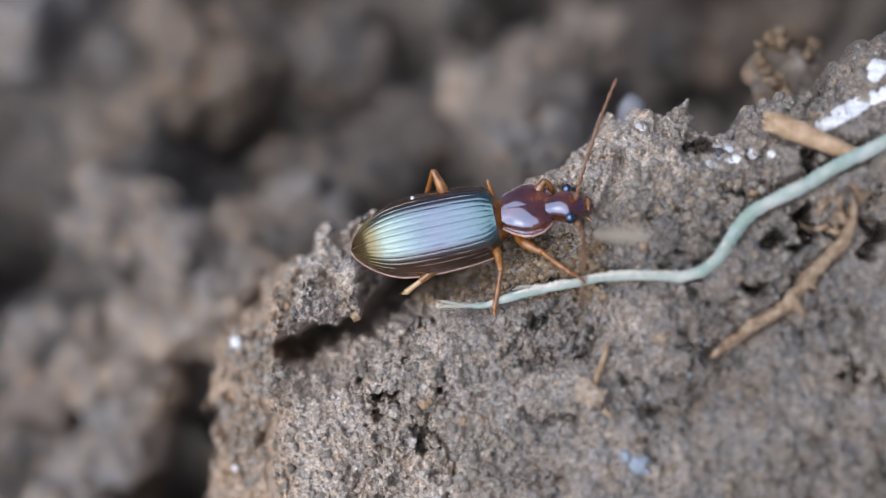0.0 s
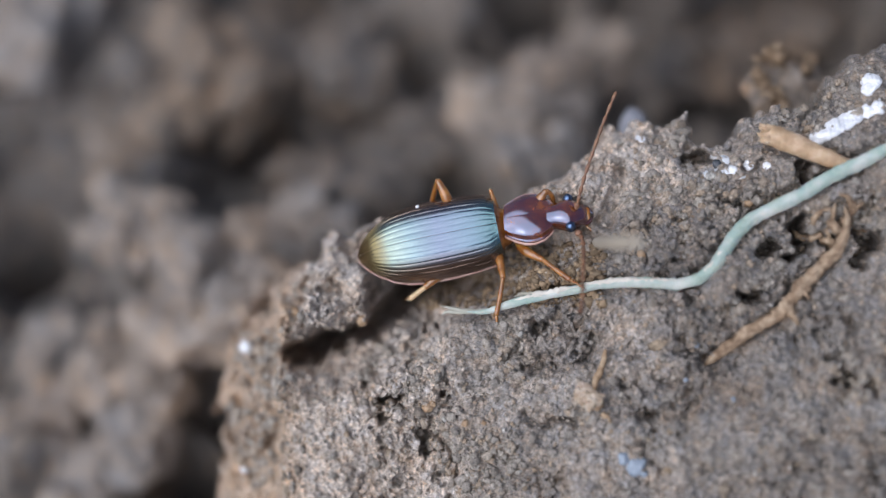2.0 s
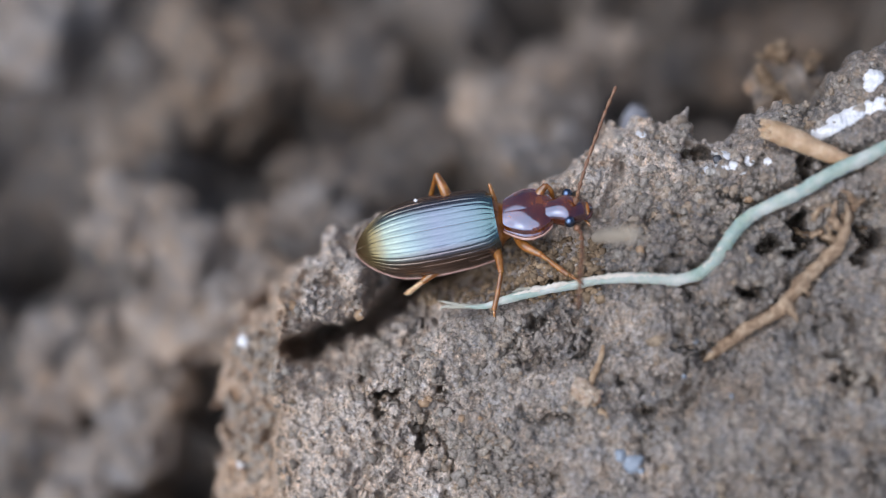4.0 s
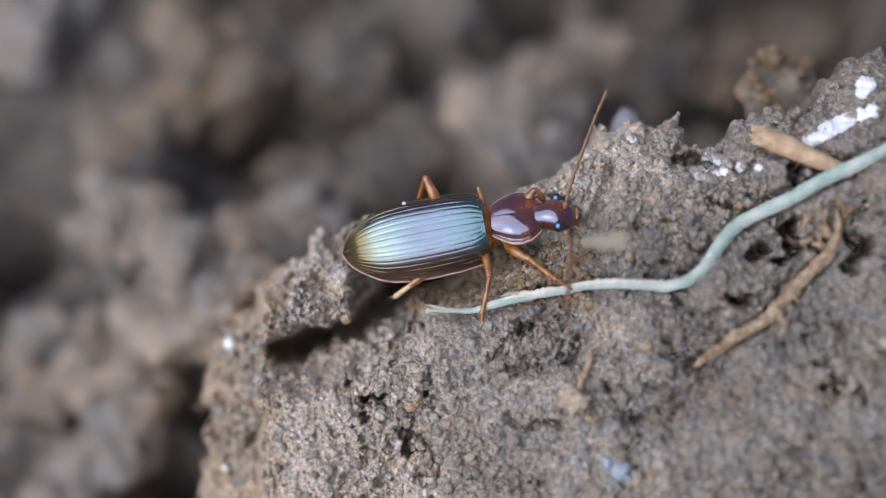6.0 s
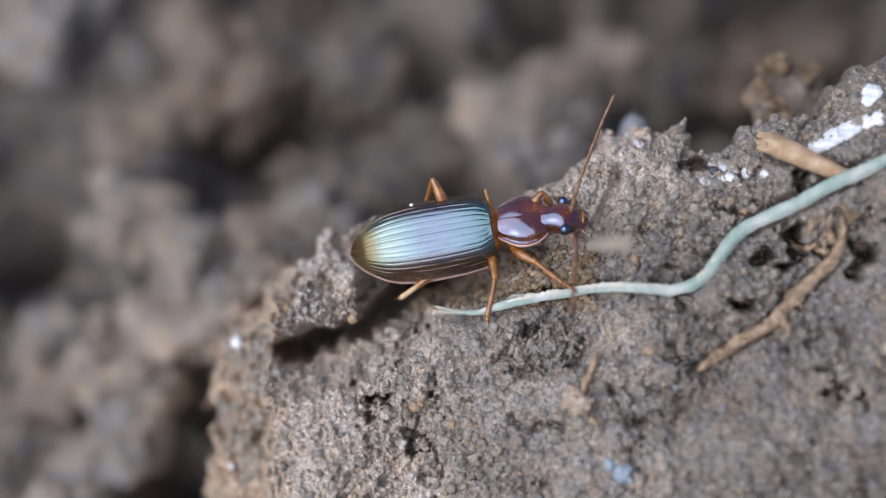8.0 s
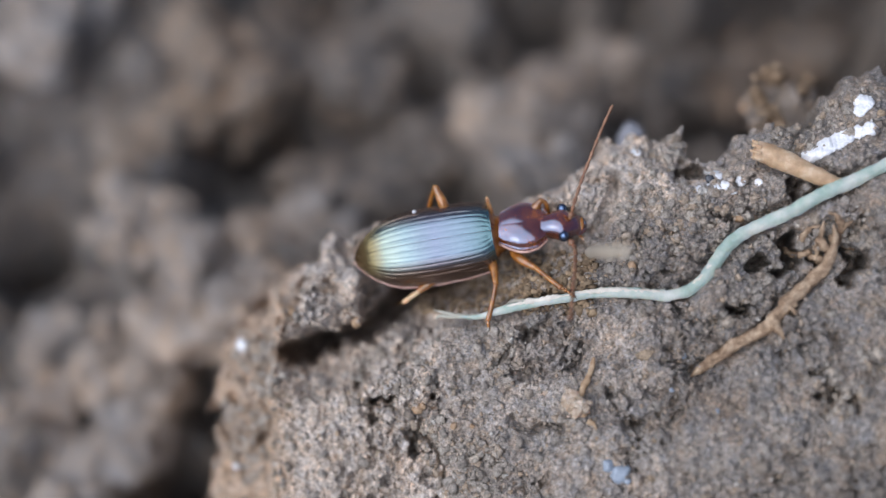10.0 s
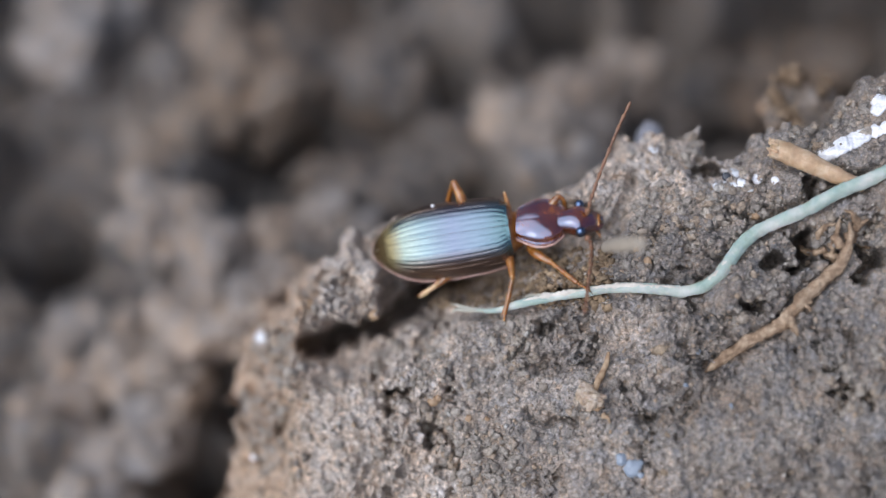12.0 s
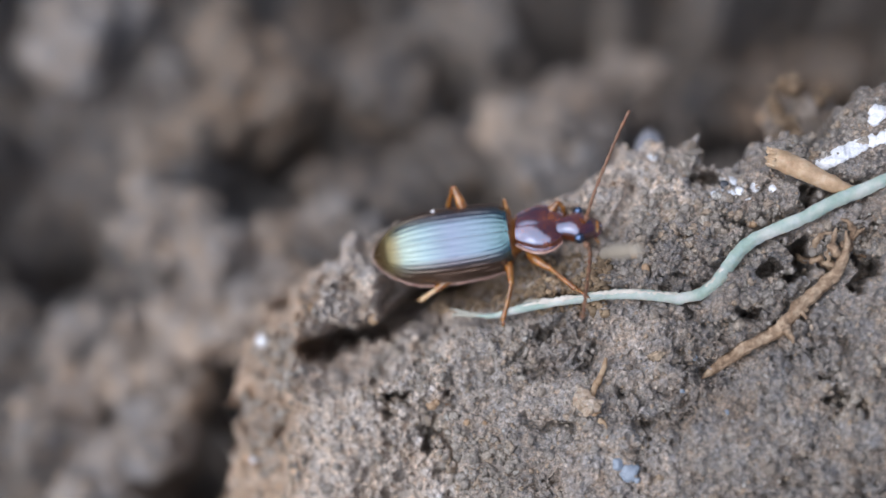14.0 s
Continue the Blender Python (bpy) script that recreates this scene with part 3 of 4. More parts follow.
def spline(points, count):
    """Catmull-Rom through points of any width."""
    p = np.asarray(points, float)
    p = np.vstack((2 * p[0] - p[1], p, 2 * p[-1] - p[-2]))
    s = np.linspace(0, len(p) - 3 - 1e-9, count)
    i = s.astype(int)
    t = (s - i)[:, None]
    a, b, c, d = p[i], p[i + 1], p[i + 2], p[i + 3]
    return 0.5 * (2 * b + (c - a) * t + (2 * a - 5 * b + 4 * c - d) * t ** 2 + (3 * b - a - 3 * c + d) * t ** 3)


def tube(points, radii, count=24, sides=12, flat=1.0, out=(0, 0, 1), uneven=0.0, seed=1, ridges=0, ridge=0.0):
    """A closed tapering tube through points; flat squeezes it along out."""
    p = spline(points, count)
    r = np.interp(np.linspace(0, 1, count), np.linspace(0, 1, len(radii)), radii)
    t = np.gradient(p, axis=0)
    t /= np.linalg.norm(t, axis=1)[:, None] + 1e-15
    n = np.asarray(out, float) - t * (t @ np.asarray(out, float))[:, None]
    n /= np.linalg.norm(n, axis=1)[:, None] + 1e-15
    b = np.cross(t, n)
    k = np.arange(sides) * 2 * math.pi / sides
    rr = r[:, None] * np.ones(sides)
    if uneven:
        length = np.cumsum(np.r_[0, np.linalg.norm(np.diff(p, axis=0), axis=1)]) / max(r.max(), 1e-9)
        rr = rr * (1 + uneven * 2 * fractal(length[:, None] + 0 * k, np.cos(k)[None] * 1.3 + 5 + 0 * length[:, None], 1.4, 4, seed, 0.6) + uneven * 1.5 * fractal(length[:, None] + 0 * k, np.sin(k)[None] * 1.3 + 50 + 0 * length[:, None], 1.4, 3, seed + 9))
    if ridges:
        rr = rr * (1 + ridge * np.cos(ridges * k)[None])
    ring = p[:, None] + rr[..., None] * (np.cos(k)[None, :, None] * b[:, None] + flat * np.sin(k)[None, :, None] * n[:, None])
    verts = np.vstack((ring.reshape(-1, 3), p[:1] - t[:1] * r[0] * 0.4, p[-1:] + t[-1:] * r[-1] * 0.4))
    faces = [(i * sides + j, i * sides + (j + 1) % sides, (i + 1) * sides + (j + 1) % sides, (i + 1) * sides + j) for i in range(count - 1) for j in range(sides)]
    e = count * sides
    faces += [(e, (j + 1) % sides, j) for j in range(sides)] + [(e + 1, e - sides + j, e - sides + (j + 1) % sides) for j in range(sides)]
    me = bpy.data.meshes.new("tube")
    me.from_pydata(verts.tolist(), [], faces)
    me.shade_smooth()
    return me


def joined(meshes):
    """Several meshes as one."""
    bm = bmesh.new()
    for me in meshes:
        bm.from_mesh(me)
        bpy.data.meshes.remove(me)
    me = bpy.data.meshes.new("joined")
    bm.to_mesh(me)
    bm.free()
    return me


def pebble(radius, seed, squash=(1, 1, 0.75), rough=0.35, level=3):
    """An uneven rounded grain about its own centre."""
    bm = bmesh.new()
    bmesh.ops.create_icosphere(bm, subdivisions=level, radius=1.0)
    shift = Vector((seed * 3.1, seed * 1.7, seed * 0.9))
    for q in bm.verts:
        k = 1 + rough * (noise.noise(q.co * 1.3 + shift) + 0.45 * noise.noise(q.co * 3.4 + shift))
        q.co = Vector((q.co.x * squash[0], q.co.y * squash[1], q.co.z * squash[2])) * (k * radius)
    me = bpy.data.meshes.new("pebble")
    bm.to_mesh(me)
    bm.free()
    me.shade_smooth()
    return me


# ---- the beetle ----
BEETLE_POSE = slope_pose(1.86, 0.65, -1.55, 10.3, -11, -4)


def in_beetle(points):
    """Slope millimetres to the beetle's own metres."""
    back = BEETLE_POSE.inverted()
    return [tuple(back @ Vector(place(q))) for q in points]


def half_width(s):
    return np.interp(s, (0, 0.025, 0.065, 0.2, 0.4, 0.55, 0.68, 0.77, 0.87, 0.94, 0.98, 1.0), (0.86, 1.06, 1.21, 1.30, 1.34, 1.33, 1.24, 1.09, 0.80, 0.51, 0.26, 0.0))


def crown(s):
    return np.interp(s, (0, 0.04, 0.15, 0.45, 0.6, 0.75, 0.88, 0.95, 1.0), (1.02, 1.06, 1.10, 1.12, 1.10, 1.01, 0.78, 0.50, 0.05))


ELYTRA_LENGTH = 4.86


def elytron(side):
    """One wing case with eight fine grooves along it."""
    rows, cols = 170, 150
    s, q = np.meshgrid(np.linspace(0, 1, rows) ** 1.0, np.linspace(0, 1, cols), indexing="ij")
    ss = np.convolve(np.pad(half_width(np.linspace(0, 1, rows)), 6, "edge"), np.ones(13) / 13, "valid")
    ss[-8:] = half_width(np.linspace(0, 1, rows))[-8:]
    width = ss[:, None] * np.ones(cols)
    bend = np.pad(crown(np.linspace(0, 1, rows)), 20, "reflect", reflect_type="odd")
    top = np.convolve(np.convolve(bend, np.ones(21) / 21, "valid"), np.ones(21) / 21, "valid")[:, None]
    y = np.sin(q * math.pi / 2 * 0.995) ** 1.0 * width
    z = top * np.clip(1 - (y / np.maximum(width, 1e-6)) ** 3.7, 0, 1) ** 0.5
    lane = q * 9.6
    groove = np.exp(-((lane - np.round(lane)) / 0.16) ** 2) * (np.round(lane) > 0) * smooth(1.0, 0.90, s) * smooth(0.0, 0.03, s)
    seam = np.exp(-(q / 0.012) ** 2)
    z = z - 0.0085 * (0.75 + 4.6 * q ** 2) * groove * (1 + 1.2 * fractal(s * 9, lane * 3.0, 1.0, 3, 307)) - 0.008 * seam
    z = z + 0.010 * fractal(s * 4, q * 5.0, 1.0, 2, 301)
    x = -s * ELYTRA_LENGTH + 0.10 * (q ** 3) * smooth(0.12, 0.0, s)
    verts = np.stack((x, side * (y + 0.004), z), -1).reshape(-1, 3) * 0.001
    return sheet(verts if side < 0 else verts.reshape(rows, cols, 3)[:, ::-1].reshape(-1, 3), rows, cols)


def elytron_rim(side):
    s = np.linspace(0.01, 0.999, 60)
    pts = np.stack((-s * ELYTRA_LENGTH, side * (half_width(s) + 0.005), np.full(60, -0.01)), 1) * 0.001
    return tube(pts, (0.00003, 0.000045, 0.000042, 0.000025), 120, 8)


def body_of(stations, sides=40, power=2.3):
    """A body skinned over stations: x, half width, top, bottom, in mm."""
    st = spline(stations, 48)
    k = np.arange(sides) * 2 * math.pi / sides
    c, s = np.cos(k), np.sin(k)
    c, s = np.sign(c) * np.abs(c) ** (2 / power), np.sign(s) * np.abs(s) ** (2 / power)
    ring = np.stack((st[:, :1] + 0 * k, st[:, 1:2] * c, np.where(s > 0, st[:, 2:3] * s, st[:, 3:4] * -s)), -1)
    verts = np.vstack((ring.reshape(-1, 3), [(st[0, 0], 0, (st[0, 2] + st[0, 3]) / 2), (st[-1, 0], 0, (st[-1, 2] + st[-1, 3]) / 2)])) * 0.001
    n = len(st)
    faces = [(i * sides + j, i * sides + (j + 1) % sides, (i + 1) * sides + (j + 1) % sides, (i + 1) * sides + j) for i in range(n - 1) for j in range(sides)]
    e = n * sides
    faces += [(e, (j + 1) % sides, j) for j in range(sides)] + [(e + 1, e - sides + j, e - sides + (j + 1) % sides) for j in range(sides)]
    me = bpy.data.meshes.new("body")
    me.from_pydata(verts.tolist(), [], faces)
    me.shade_smooth()
    return me


def shifted(me, m):
    me.transform(m)
    return me


def mm(x, y, z, rx=0, ry=0, rz=0):
    return pose(x / 1000, y / 1000, z / 1000, rx, ry, rz)


def build_pronotum(root):
    """A heart-shaped shield with a raised border and a fine middle line."""
    rows, cols = 80, 90
    s, q = np.meshgrid(np.linspace(0, 1, rows), np.linspace(-1, 1, cols), indexing="ij")
    w = np.interp(s, (0, 0.08, 0.25, 0.45, 0.62, 0.80, 0.93, 1.0), (0.56, 0.64, 0.78, 0.89, 0.90, 0.80, 0.62, 0.48))
    a = np.sin(q * math.pi / 2)
    z = 0.40 * np.clip(1 - np.abs(a) ** 3.3, 0, 1) ** 0.55 * np.sin(math.pi * (0.22 + 0.62 * s)) ** 0.7
    z = z - 0.0025 * np.exp(-(q / 0.03) ** 2) * smooth(0.02, 0.2, s) * smooth(0.98, 0.8, s)
    z = z - 0.07 * np.exp(-((np.abs(a) - 0.90) / 0.06) ** 2) + 0.03 * np.exp(-((np.abs(a) - 0.985) / 0.03) ** 2) - 0.03 * np.exp(-(((np.abs(a) - 0.6) / 0.16) ** 2 + ((s - 0.10) / 0.14) ** 2))
    x = s * 1.52 - 0.07 * np.abs(a) ** 2 * smooth(0.4, 1, s) * -1.2
    me = sheet(np.stack((x, a * w, z), -1).reshape(-1, 3) * 0.001, rows, cols)
    me.flip_normals()
    tilt = mm(0.27, 0.10, 0.48, -15, -4, -8)
    shield = part("pronotum", shifted(me, tilt), CHESTNUT, root, "polished chestnut-red heart-shaped shield")
    line = np.linspace(0, 1, 30)
    ww = np.interp(line, (0, 0.08, 0.25, 0.45, 0.62, 0.80, 0.93, 1.0), (0.56, 0.64, 0.78, 0.89, 0.90, 0.80, 0.62, 0.48))
    for side in (-1, 1):
        pts = np.stack((line * 1.52 + 0.07 * smooth(0.4, 1, line) * 1.2, side * ww, 0 * line), 1) * 0.001
        part("shield_border", shifted(tube(pts, (0.00004, 0.00006, 0.00004), 50, 8), tilt), RIM, shield)
    under = body_of(((0.02, 0.38, 0.15, -0.4), (0.35, 0.6, 0.1, -0.55), (0.85, 0.76, 0.05, -0.6), (1.25, 0.55, 0.12, -0.45), (1.38, 0.34, 0.1, -0.3)))
    part("thorax", shifted(under, tilt), DARKSHELL, root)
    waist = body_of(((-0.12, 0.90, 0.86, -0.3), (0.06, 0.84, 0.80, -0.35), (0.20, 0.68, 0.70, -0.35), (0.36, 0.60, 0.60, -0.3), (0.52, 0.50, 0.40, -0.2)))
    part("waist", waist, WAIST, root, "amber-brown waist between wing cases and shield")


def build_head(root):
    tilt = mm(1.87, -0.09, 0.53, -18, 3, -7)
    skull = body_of(((-0.28, 0.37, 0.28, -0.25), (0.02, 0.34, 0.33, -0.30), (0.30, 0.40, 0.38, -0.32), (0.56, 0.46, 0.38, -0.32), (0.80, 0.40, 0.31, -0.28), (1.02, 0.33, 0.22, -0.22), (1.20, 0.27, 0.13, -0.16), (1.27, 0.17, 0.05, -0.08)), power=2.4)
    tilt = tilt @ Matrix.Diagonal((0.90, 1.22, 1.15, 1))
    head = part("head", shifted(skull, tilt), CHESTNUT, root, "glossy red-brown head")
    for side in (-1, 1):
        eye = pebble(0.00018, 3, (1.12, 0.82, 1.0), 0.0, 3)
        part("eye", shifted(eye, tilt @ mm(0.58, side * 0.43, 0.16)), EYE, head, "bulging glossy black eye")
        jaw = tube(np.array(((1.05, side * 0.20, -0.02), (1.22, side * 0.20, -0.03), (1.38, side * 0.12, -0.05), (1.46, side * 0.02, -0.06))) * 0.001, (0.00012, 0.00011, 0.00007, 0.00001), 20, 10, 0.6)
        part("mandible", shifted(jaw, tilt), CHESTNUT, head, "dark pointed jaw")
        palp = np.array(((1.15, side * 0.22, -0.16), (1.38, side * 0.42, -0.2), (1.56, side * 0.5, -0.16), (1.78, side * 0.46, -0.2))) * 0.001
        part("palp", shifted(tube(palp, (0.000035, 0.00005, 0.00004, 0.00005, 0.000015), 20, 8), tilt), AMBER, head)
    lip = pebble(0.00016, 5, (0.55, 1.3, 0.4), 0.05, 3)
    part("upper_lip", shifted(lip, tilt @ mm(1.26, 0, 0.05)), AMBER, head)


def build_antenna(root, path, radius):
    """Eleven joints along a path in slope millimetres."""
    line = spline(path, 111)
    scape = None
    for k in range(11):
        piece = in_beetle(line[k * 10:k * 10 + 11:2])
        fat = radius * (1.5 if k == 0 else 1.0) * (1 - 0.012 * k)
        me = tube(piece, (fat * 0.5, fat * 0.78, fat * 0.95, fat * 1.12, fat * 0.66), 12, 9)
        if scape is None:
            scape = part("antenna", me, FEELER, root, "jointed reddish feeler")
        else:
            part("joint", me, FEELER, scape)


def build_leg(root, femur, tibia, tarsus, thick=1.0, tip=AMBER, shin_mat=AMBER):
    """Thigh, shin with spurs, and a foot of five joints with claws, along paths in slope millimetres."""
    k = 0.001 * thick
    thigh = part("leg", tube(in_beetle(femur), (0.10 * k, 0.155 * k, 0.165 * k, 0.13 * k, 0.095 * k), 24, 14), AMBER, root, "translucent amber leg")
    shin = part("shin", tube(in_beetle(tibia), (0.075 * k, 0.078 * k, 0.083 * k, 0.09 * k), 20, 12), shin_mat, thigh)
    a, b = (np.array(q) for q in in_beetle(tibia)[-2:])
    way = (b - a) / np.linalg.norm(b - a)
    for s in (-1, 1):
        sp = np.array((b - way * 0.00006, b + way * 0.00008 + np.array((0.00006 * s, 0.00005, 0)), b + way * 0.0002 + np.array((0.00007 * s, 0.00006, 0))))
        part("spur", tube(sp, (0.00002, 0.000014, 0.000003), 6, 6), AMBER, shin)
    line = spline(tarsus, 51)
    for j in range(5):
        f = (0.058 - 0.005 * j) * k
        part("foot_joint", tube(in_beetle(line[j * 10:j * 10 + 11:2]), (f * 0.6, f * 0.85, f * 1.1, f * 0.9), 10, 8), tip, shin)
    a, b = (np.array(q) for q in in_beetle(line[-2:]))
    way = (b - a) / np.linalg.norm(b - a)
    for s in (-1, 1):
        cl = np.array((b, b + way * 0.00007 + np.array((0, 0.00003 * s, 0)), b + way * 0.00012 + np.array((0, 0.00006 * s, -0.00004))))
        part("claw", tube(cl, (0.000014, 0.00001, 0.000002), 6, 6), DARKSHELL, shin)


def build_beetle():
    root = new("ground_beetle")
    root.matrix_basis = BEETLE_POSE
    tagged(root, "ground beetle with iridescent ribbed wing cases and red-brown head", "beetle")
    for side in (1, -1):
        e = part("elytron", elytron(side), SHELL, root, "iridescent blue-green ribbed wing case")
        part("elytron_rim", elytron_rim(side), RIM, e, "reddish rim of the wing case")
    # white grain set on the shell in place of a small bright glint
    glint = pebble(0.000055, 2, (1.2, 1, 0.6), 0.1, 2)
    part("glint_speck", shifted(glint, mm(-2.47, 1.10, 0.92)), WHITE, root, "tiny white speck")
    belly = body_of(((-4.62, 0.12, 0.0, -0.12), (-4.3, 0.55, 0.0, -0.3), (-3.6, 1.05, 0.0, -0.5), (-2.6, 1.26, 0.02, -0.55), (-1.2, 1.18, 0.1, -0.6), (-0.4, 1.0, 0.3, -0.55), (0.0, 0.7, 0.55, -0.4), (0.2, 0.42, 0.62, -0.2), (0.34, 0.36, 0.55, -0.1)))
    part("abdomen", belly, DARKSHELL, root, "dark brown underside")
    part("scutellum", shifted(pebble(0.00013, 4, (1.3, 0.9, 0.4), 0.05, 3), mm(-0.08, 0, 0.70)), CHESTNUT, root)
    for x, y, z in ((-0.15, 0.86, 0.75), (-1.6, 1.2, 0.55), (-3.6, 0.95, 0.45), (-0.2, -0.9, 0.6), (0.62, 0.72, 0.5), (1.25, 0.6, 0.5)):
        hair = np.array(((x, y, z), (x + 0.05, y * 1.12, z + 0.22), (x + 0.02, y * 1.25, z + 0.42))) * 0.001
        part("bristle", tube(hair, (0.000009, 0.000006, 0.000002), 8, 5), DARKSHELL, root, "fine dark bristle")
    build_pronotum(root)
    build_head(root)
    build_antenna(root, ((4.38, 1.22, -0.55), (4.50, 1.72, -0.35), (4.72, 2.45, -0.2), (5.05, 3.35, -0.1), (5.36, 4.15, -0.05), (5.72, 4.97, 0.0)), 0.000068)
    build_antenna(root, ((4.38, 0.52, -0.5), (4.52, 0.22, 0.2), (4.48, -0.35, 1.3), (4.38, -0.95, 2.3), (4.30, -1.55, 3.1), (4.22, -2.0, 3.7)), 0.000075)
    # hind, middle and front legs of the upper side
    build_leg(root, ((0.45, 1.0, -1.5), (0.17, 1.72, -1.25), (-0.10, 2.28, -1.15)), ((-0.10, 2.28, -1.15), (-0.27, 1.7, -1.8), (-0.40, 1.2, -2.6)), ((-0.40, 1.2, -2.6), (-0.6, 1.0, -2.8), (-1.05, 0.9, -3.0)), 1.1)
    build_leg(root, ((1.9, 0.8, -1.5), (1.78, 1.4, -1.3), (1.62, 1.92, -1.15)), ((1.62, 1.92, -1.15), (1.7, 1.6, -1.9), (1.75, 1.3, -2.5)), ((1.75, 1.3, -2.5), (1.6, 1.2, -2.7), (1.4, 1.1, -2.9)), 0.6, PALE_AMBER, PALE_AMBER)
    build_leg(root, ((2.95, 1.0, -1.3), (3.2, 1.52, -1.05), (3.44, 1.86, -0.95)), ((3.44, 1.86, -0.95), (3.62, 1.68, -1.1), (3.72, 1.2, -1.7)), ((3.70, 1.2, -1.7), (3.85, 1.1, -1.9), (4.1, 1.0, -2.0)), 1.05)
    # and those of the lower side
    build_leg(root, ((0.3, -0.2, -1.6), (-0.1, -0.8, -1.4), (-0.6, -1.23, -1.35)), ((-0.6, -1.23, -1.35), (-0.85, -1.41, -1.42), (-1.08, -1.58, -1.5)), ((-1.08, -1.58, -1.5), (-1.14, -1.62, -1.9), (-1.14, -1.6, -2.2)), 1.1, PALE_AMBER, PALE_AMBER)
    build_leg(root, ((1.6, 0.2, -1.4), (1.84, -0.3, -1.0), (1.95, -0.95, -0.55)), ((1.95, -0.95, -0.55), (1.85, -1.5, -0.45), (1.70, -2.15, -0.35)), ((1.70, -2.15, -0.35), (1.72, -2.55, -0.45), (1.76, -2.95, -0.55)))
    build_leg(root, ((2.45, 0.2, -1.3), (2.75, -0.12, -0.8), (3.25, -0.40, -0.4)), ((3.25, -0.40, -0.4), (3.65, -0.72, -0.05), (4.08, -1.05, 0.3)), ((4.08, -1.05, 0.3), (4.3, -1.18, 0.4), (4.5, -1.32, 0.45)), 1.05)


# ---- stems, roots and crusts on the clod ----
def on_clod(points, lift):
    """Points (u, v) laid on the clod, lift mm above it."""
    return [tuple(place((u, v, soft_surface(u, v) + lift))) for u, v in points]


OUT = tuple(AXES[:, 2].tolist())
STEM = ((0.75, -2.05, -0.85), (1.4, -2.04, -0.6), (2.33, -1.76, -0.35), (3.26, -1.55, -0.1), (4.19, -1.39, 0.15), (5.11, -1.22, 0.36), (6.03, -1.17, 0.55), (6.94, -1.22, 0.85),
        (7.57, -1.25, 1.0), (8.21, -1.06, 1.1), (8.66, -0.68, 1.15), (9.02, -0.19, 1.15), (9.39, 0.32, 1.1), (9.94, 0.79, 1.15), (10.75, 1.18, 1.25), (11.48, 1.53, 1.35), (12.39, 2.05, 1.45), (13.49, 2.54, 1.5), (15.6, 3.6, 1.6))


def build_stem():
    path = [tuple(place((u, v, max(w, soft_surface(u, v) + 0.2)))) for u, v, w in STEM]
    stem = part("plant_stem", tube(path, [r * 0.001 for r in (0.02, 0.085, 0.13, 0.145, 0.145, 0.15, 0.165, 0.18, 0.185, 0.19, 0.195, 0.20, 0.205, 0.21, 0.205, 0.205, 0.20, 0.205, 0.21)], 300, 24, 0.6, OUT, 0.08, 5, 4, 0.05), GREEN)
    tagged(stem, "pale green wilted plant stem lying across the clod", "stem")
    for k, (i, j) in enumerate(((2, 5), (4, 9), (9, 12))):
        skin = [tuple(place((u - 0.03, v + 0.07, max(w, soft_surface(u, v) + 0.2) + 0.055))) for u, v, w in STEM[i:j]]
        part("dry_skin", tube(skin, (0.00002, 0.00008, 0.00010, 0.00007, 0.00010, 0.00002), 90, 10, 0.5, OUT, 0.3, 90 + k), CREAM, stem, "whitish dry skin peeling off the stem")
    for pts in (((1.5, -2.0), (0.75, -2.02), (0.25, -1.92), (-0.12, -1.84)), ((1.3, -2.08), (0.6, -2.06), (0.1, -2.04), (-0.05, -2.14)), ((3.1, -1.47), (2.7, -1.5), (2.45, -1.55), (2.3, -1.6))):
        part("frayed_fibre", tube([tuple(place((u, v, max(soft_surface(u, v) + 0.12, -1.0)))) for u, v in pts], (0.00006, 0.00007, 0.00005, 0.000015), 24, 8, 0.6, OUT, 0.25, 95), FRAY, stem, "dry frayed fibre")


def build_root():
    pts = ((8.25, -3.9), (8.48, -3.69), (8.74, -3.47), (9.63, -2.8), (10.53, -2.29), (10.79, -2.04), (11.42, -1.3), (12.14, -0.64), (12.51, -0.26), (12.79, 0.48), (12.76, 1.1))
    ws = (0.7, 1.12, 1.38, 1.65, 1.75, 1.75, 1.9, 2.0, 2.1, 2.15, 1.95)
    path = [tuple(place((u, v, 0.65 * (w + 0.1) + 0.35 * (soft_surface(u, v, 0.3) + 0.12)))) for (u, v), w in zip(pts, ws)]
    root = part("dead_root", tube(path, [r * 0.001 for r in (0.03, 0.12, 0.165, 0.185, 0.205, 0.25, 0.19, 0.205, 0.19, 0.13, 0.03)], 280, 24, 0.85, OUT, 0.20, 21, 7, 0.09), BARK)
    tagged(root, "light brown dead root with forked rootlets on the clod", "root")
    forks = (((12.6, -0.05), (12.2, 0.02), (11.82, 0.42), (11.95, 0.92), (12.33, 1.05)), ((12.7, 0.3), (12.9, 0.66), (13.2, 0.42), (13.55, 0.3)), ((12.68, 0.1), (12.34, 0.6), (12.45, 1.2)), ((12.5, -0.2), (12.32, 0.05), (12.2, 0.45)),
             ((12.78, 0.6), (12.95, 1.0), (12.85, 1.35), (12.6, 1.5)), ((12.0, 0.2), (11.65, 0.1), (11.4, 0.35)), ((12.8, 0.7), (13.1, 1.0), (13.35, 1.2)), ((10.79, -2.05), (11.0, -2.35), (11.1, -2.6)), ((11.6, -1.15), (11.45, -1.55), (11.5, -1.8)))
    for k, f in enumerate(forks):
        part("rootlet", tube(on_clod(f, 0.34), (0.00014, 0.00012, 0.00009, 0.00003), 44, 10, 1, OUT, 0.55, 30 + k), BARK, root)


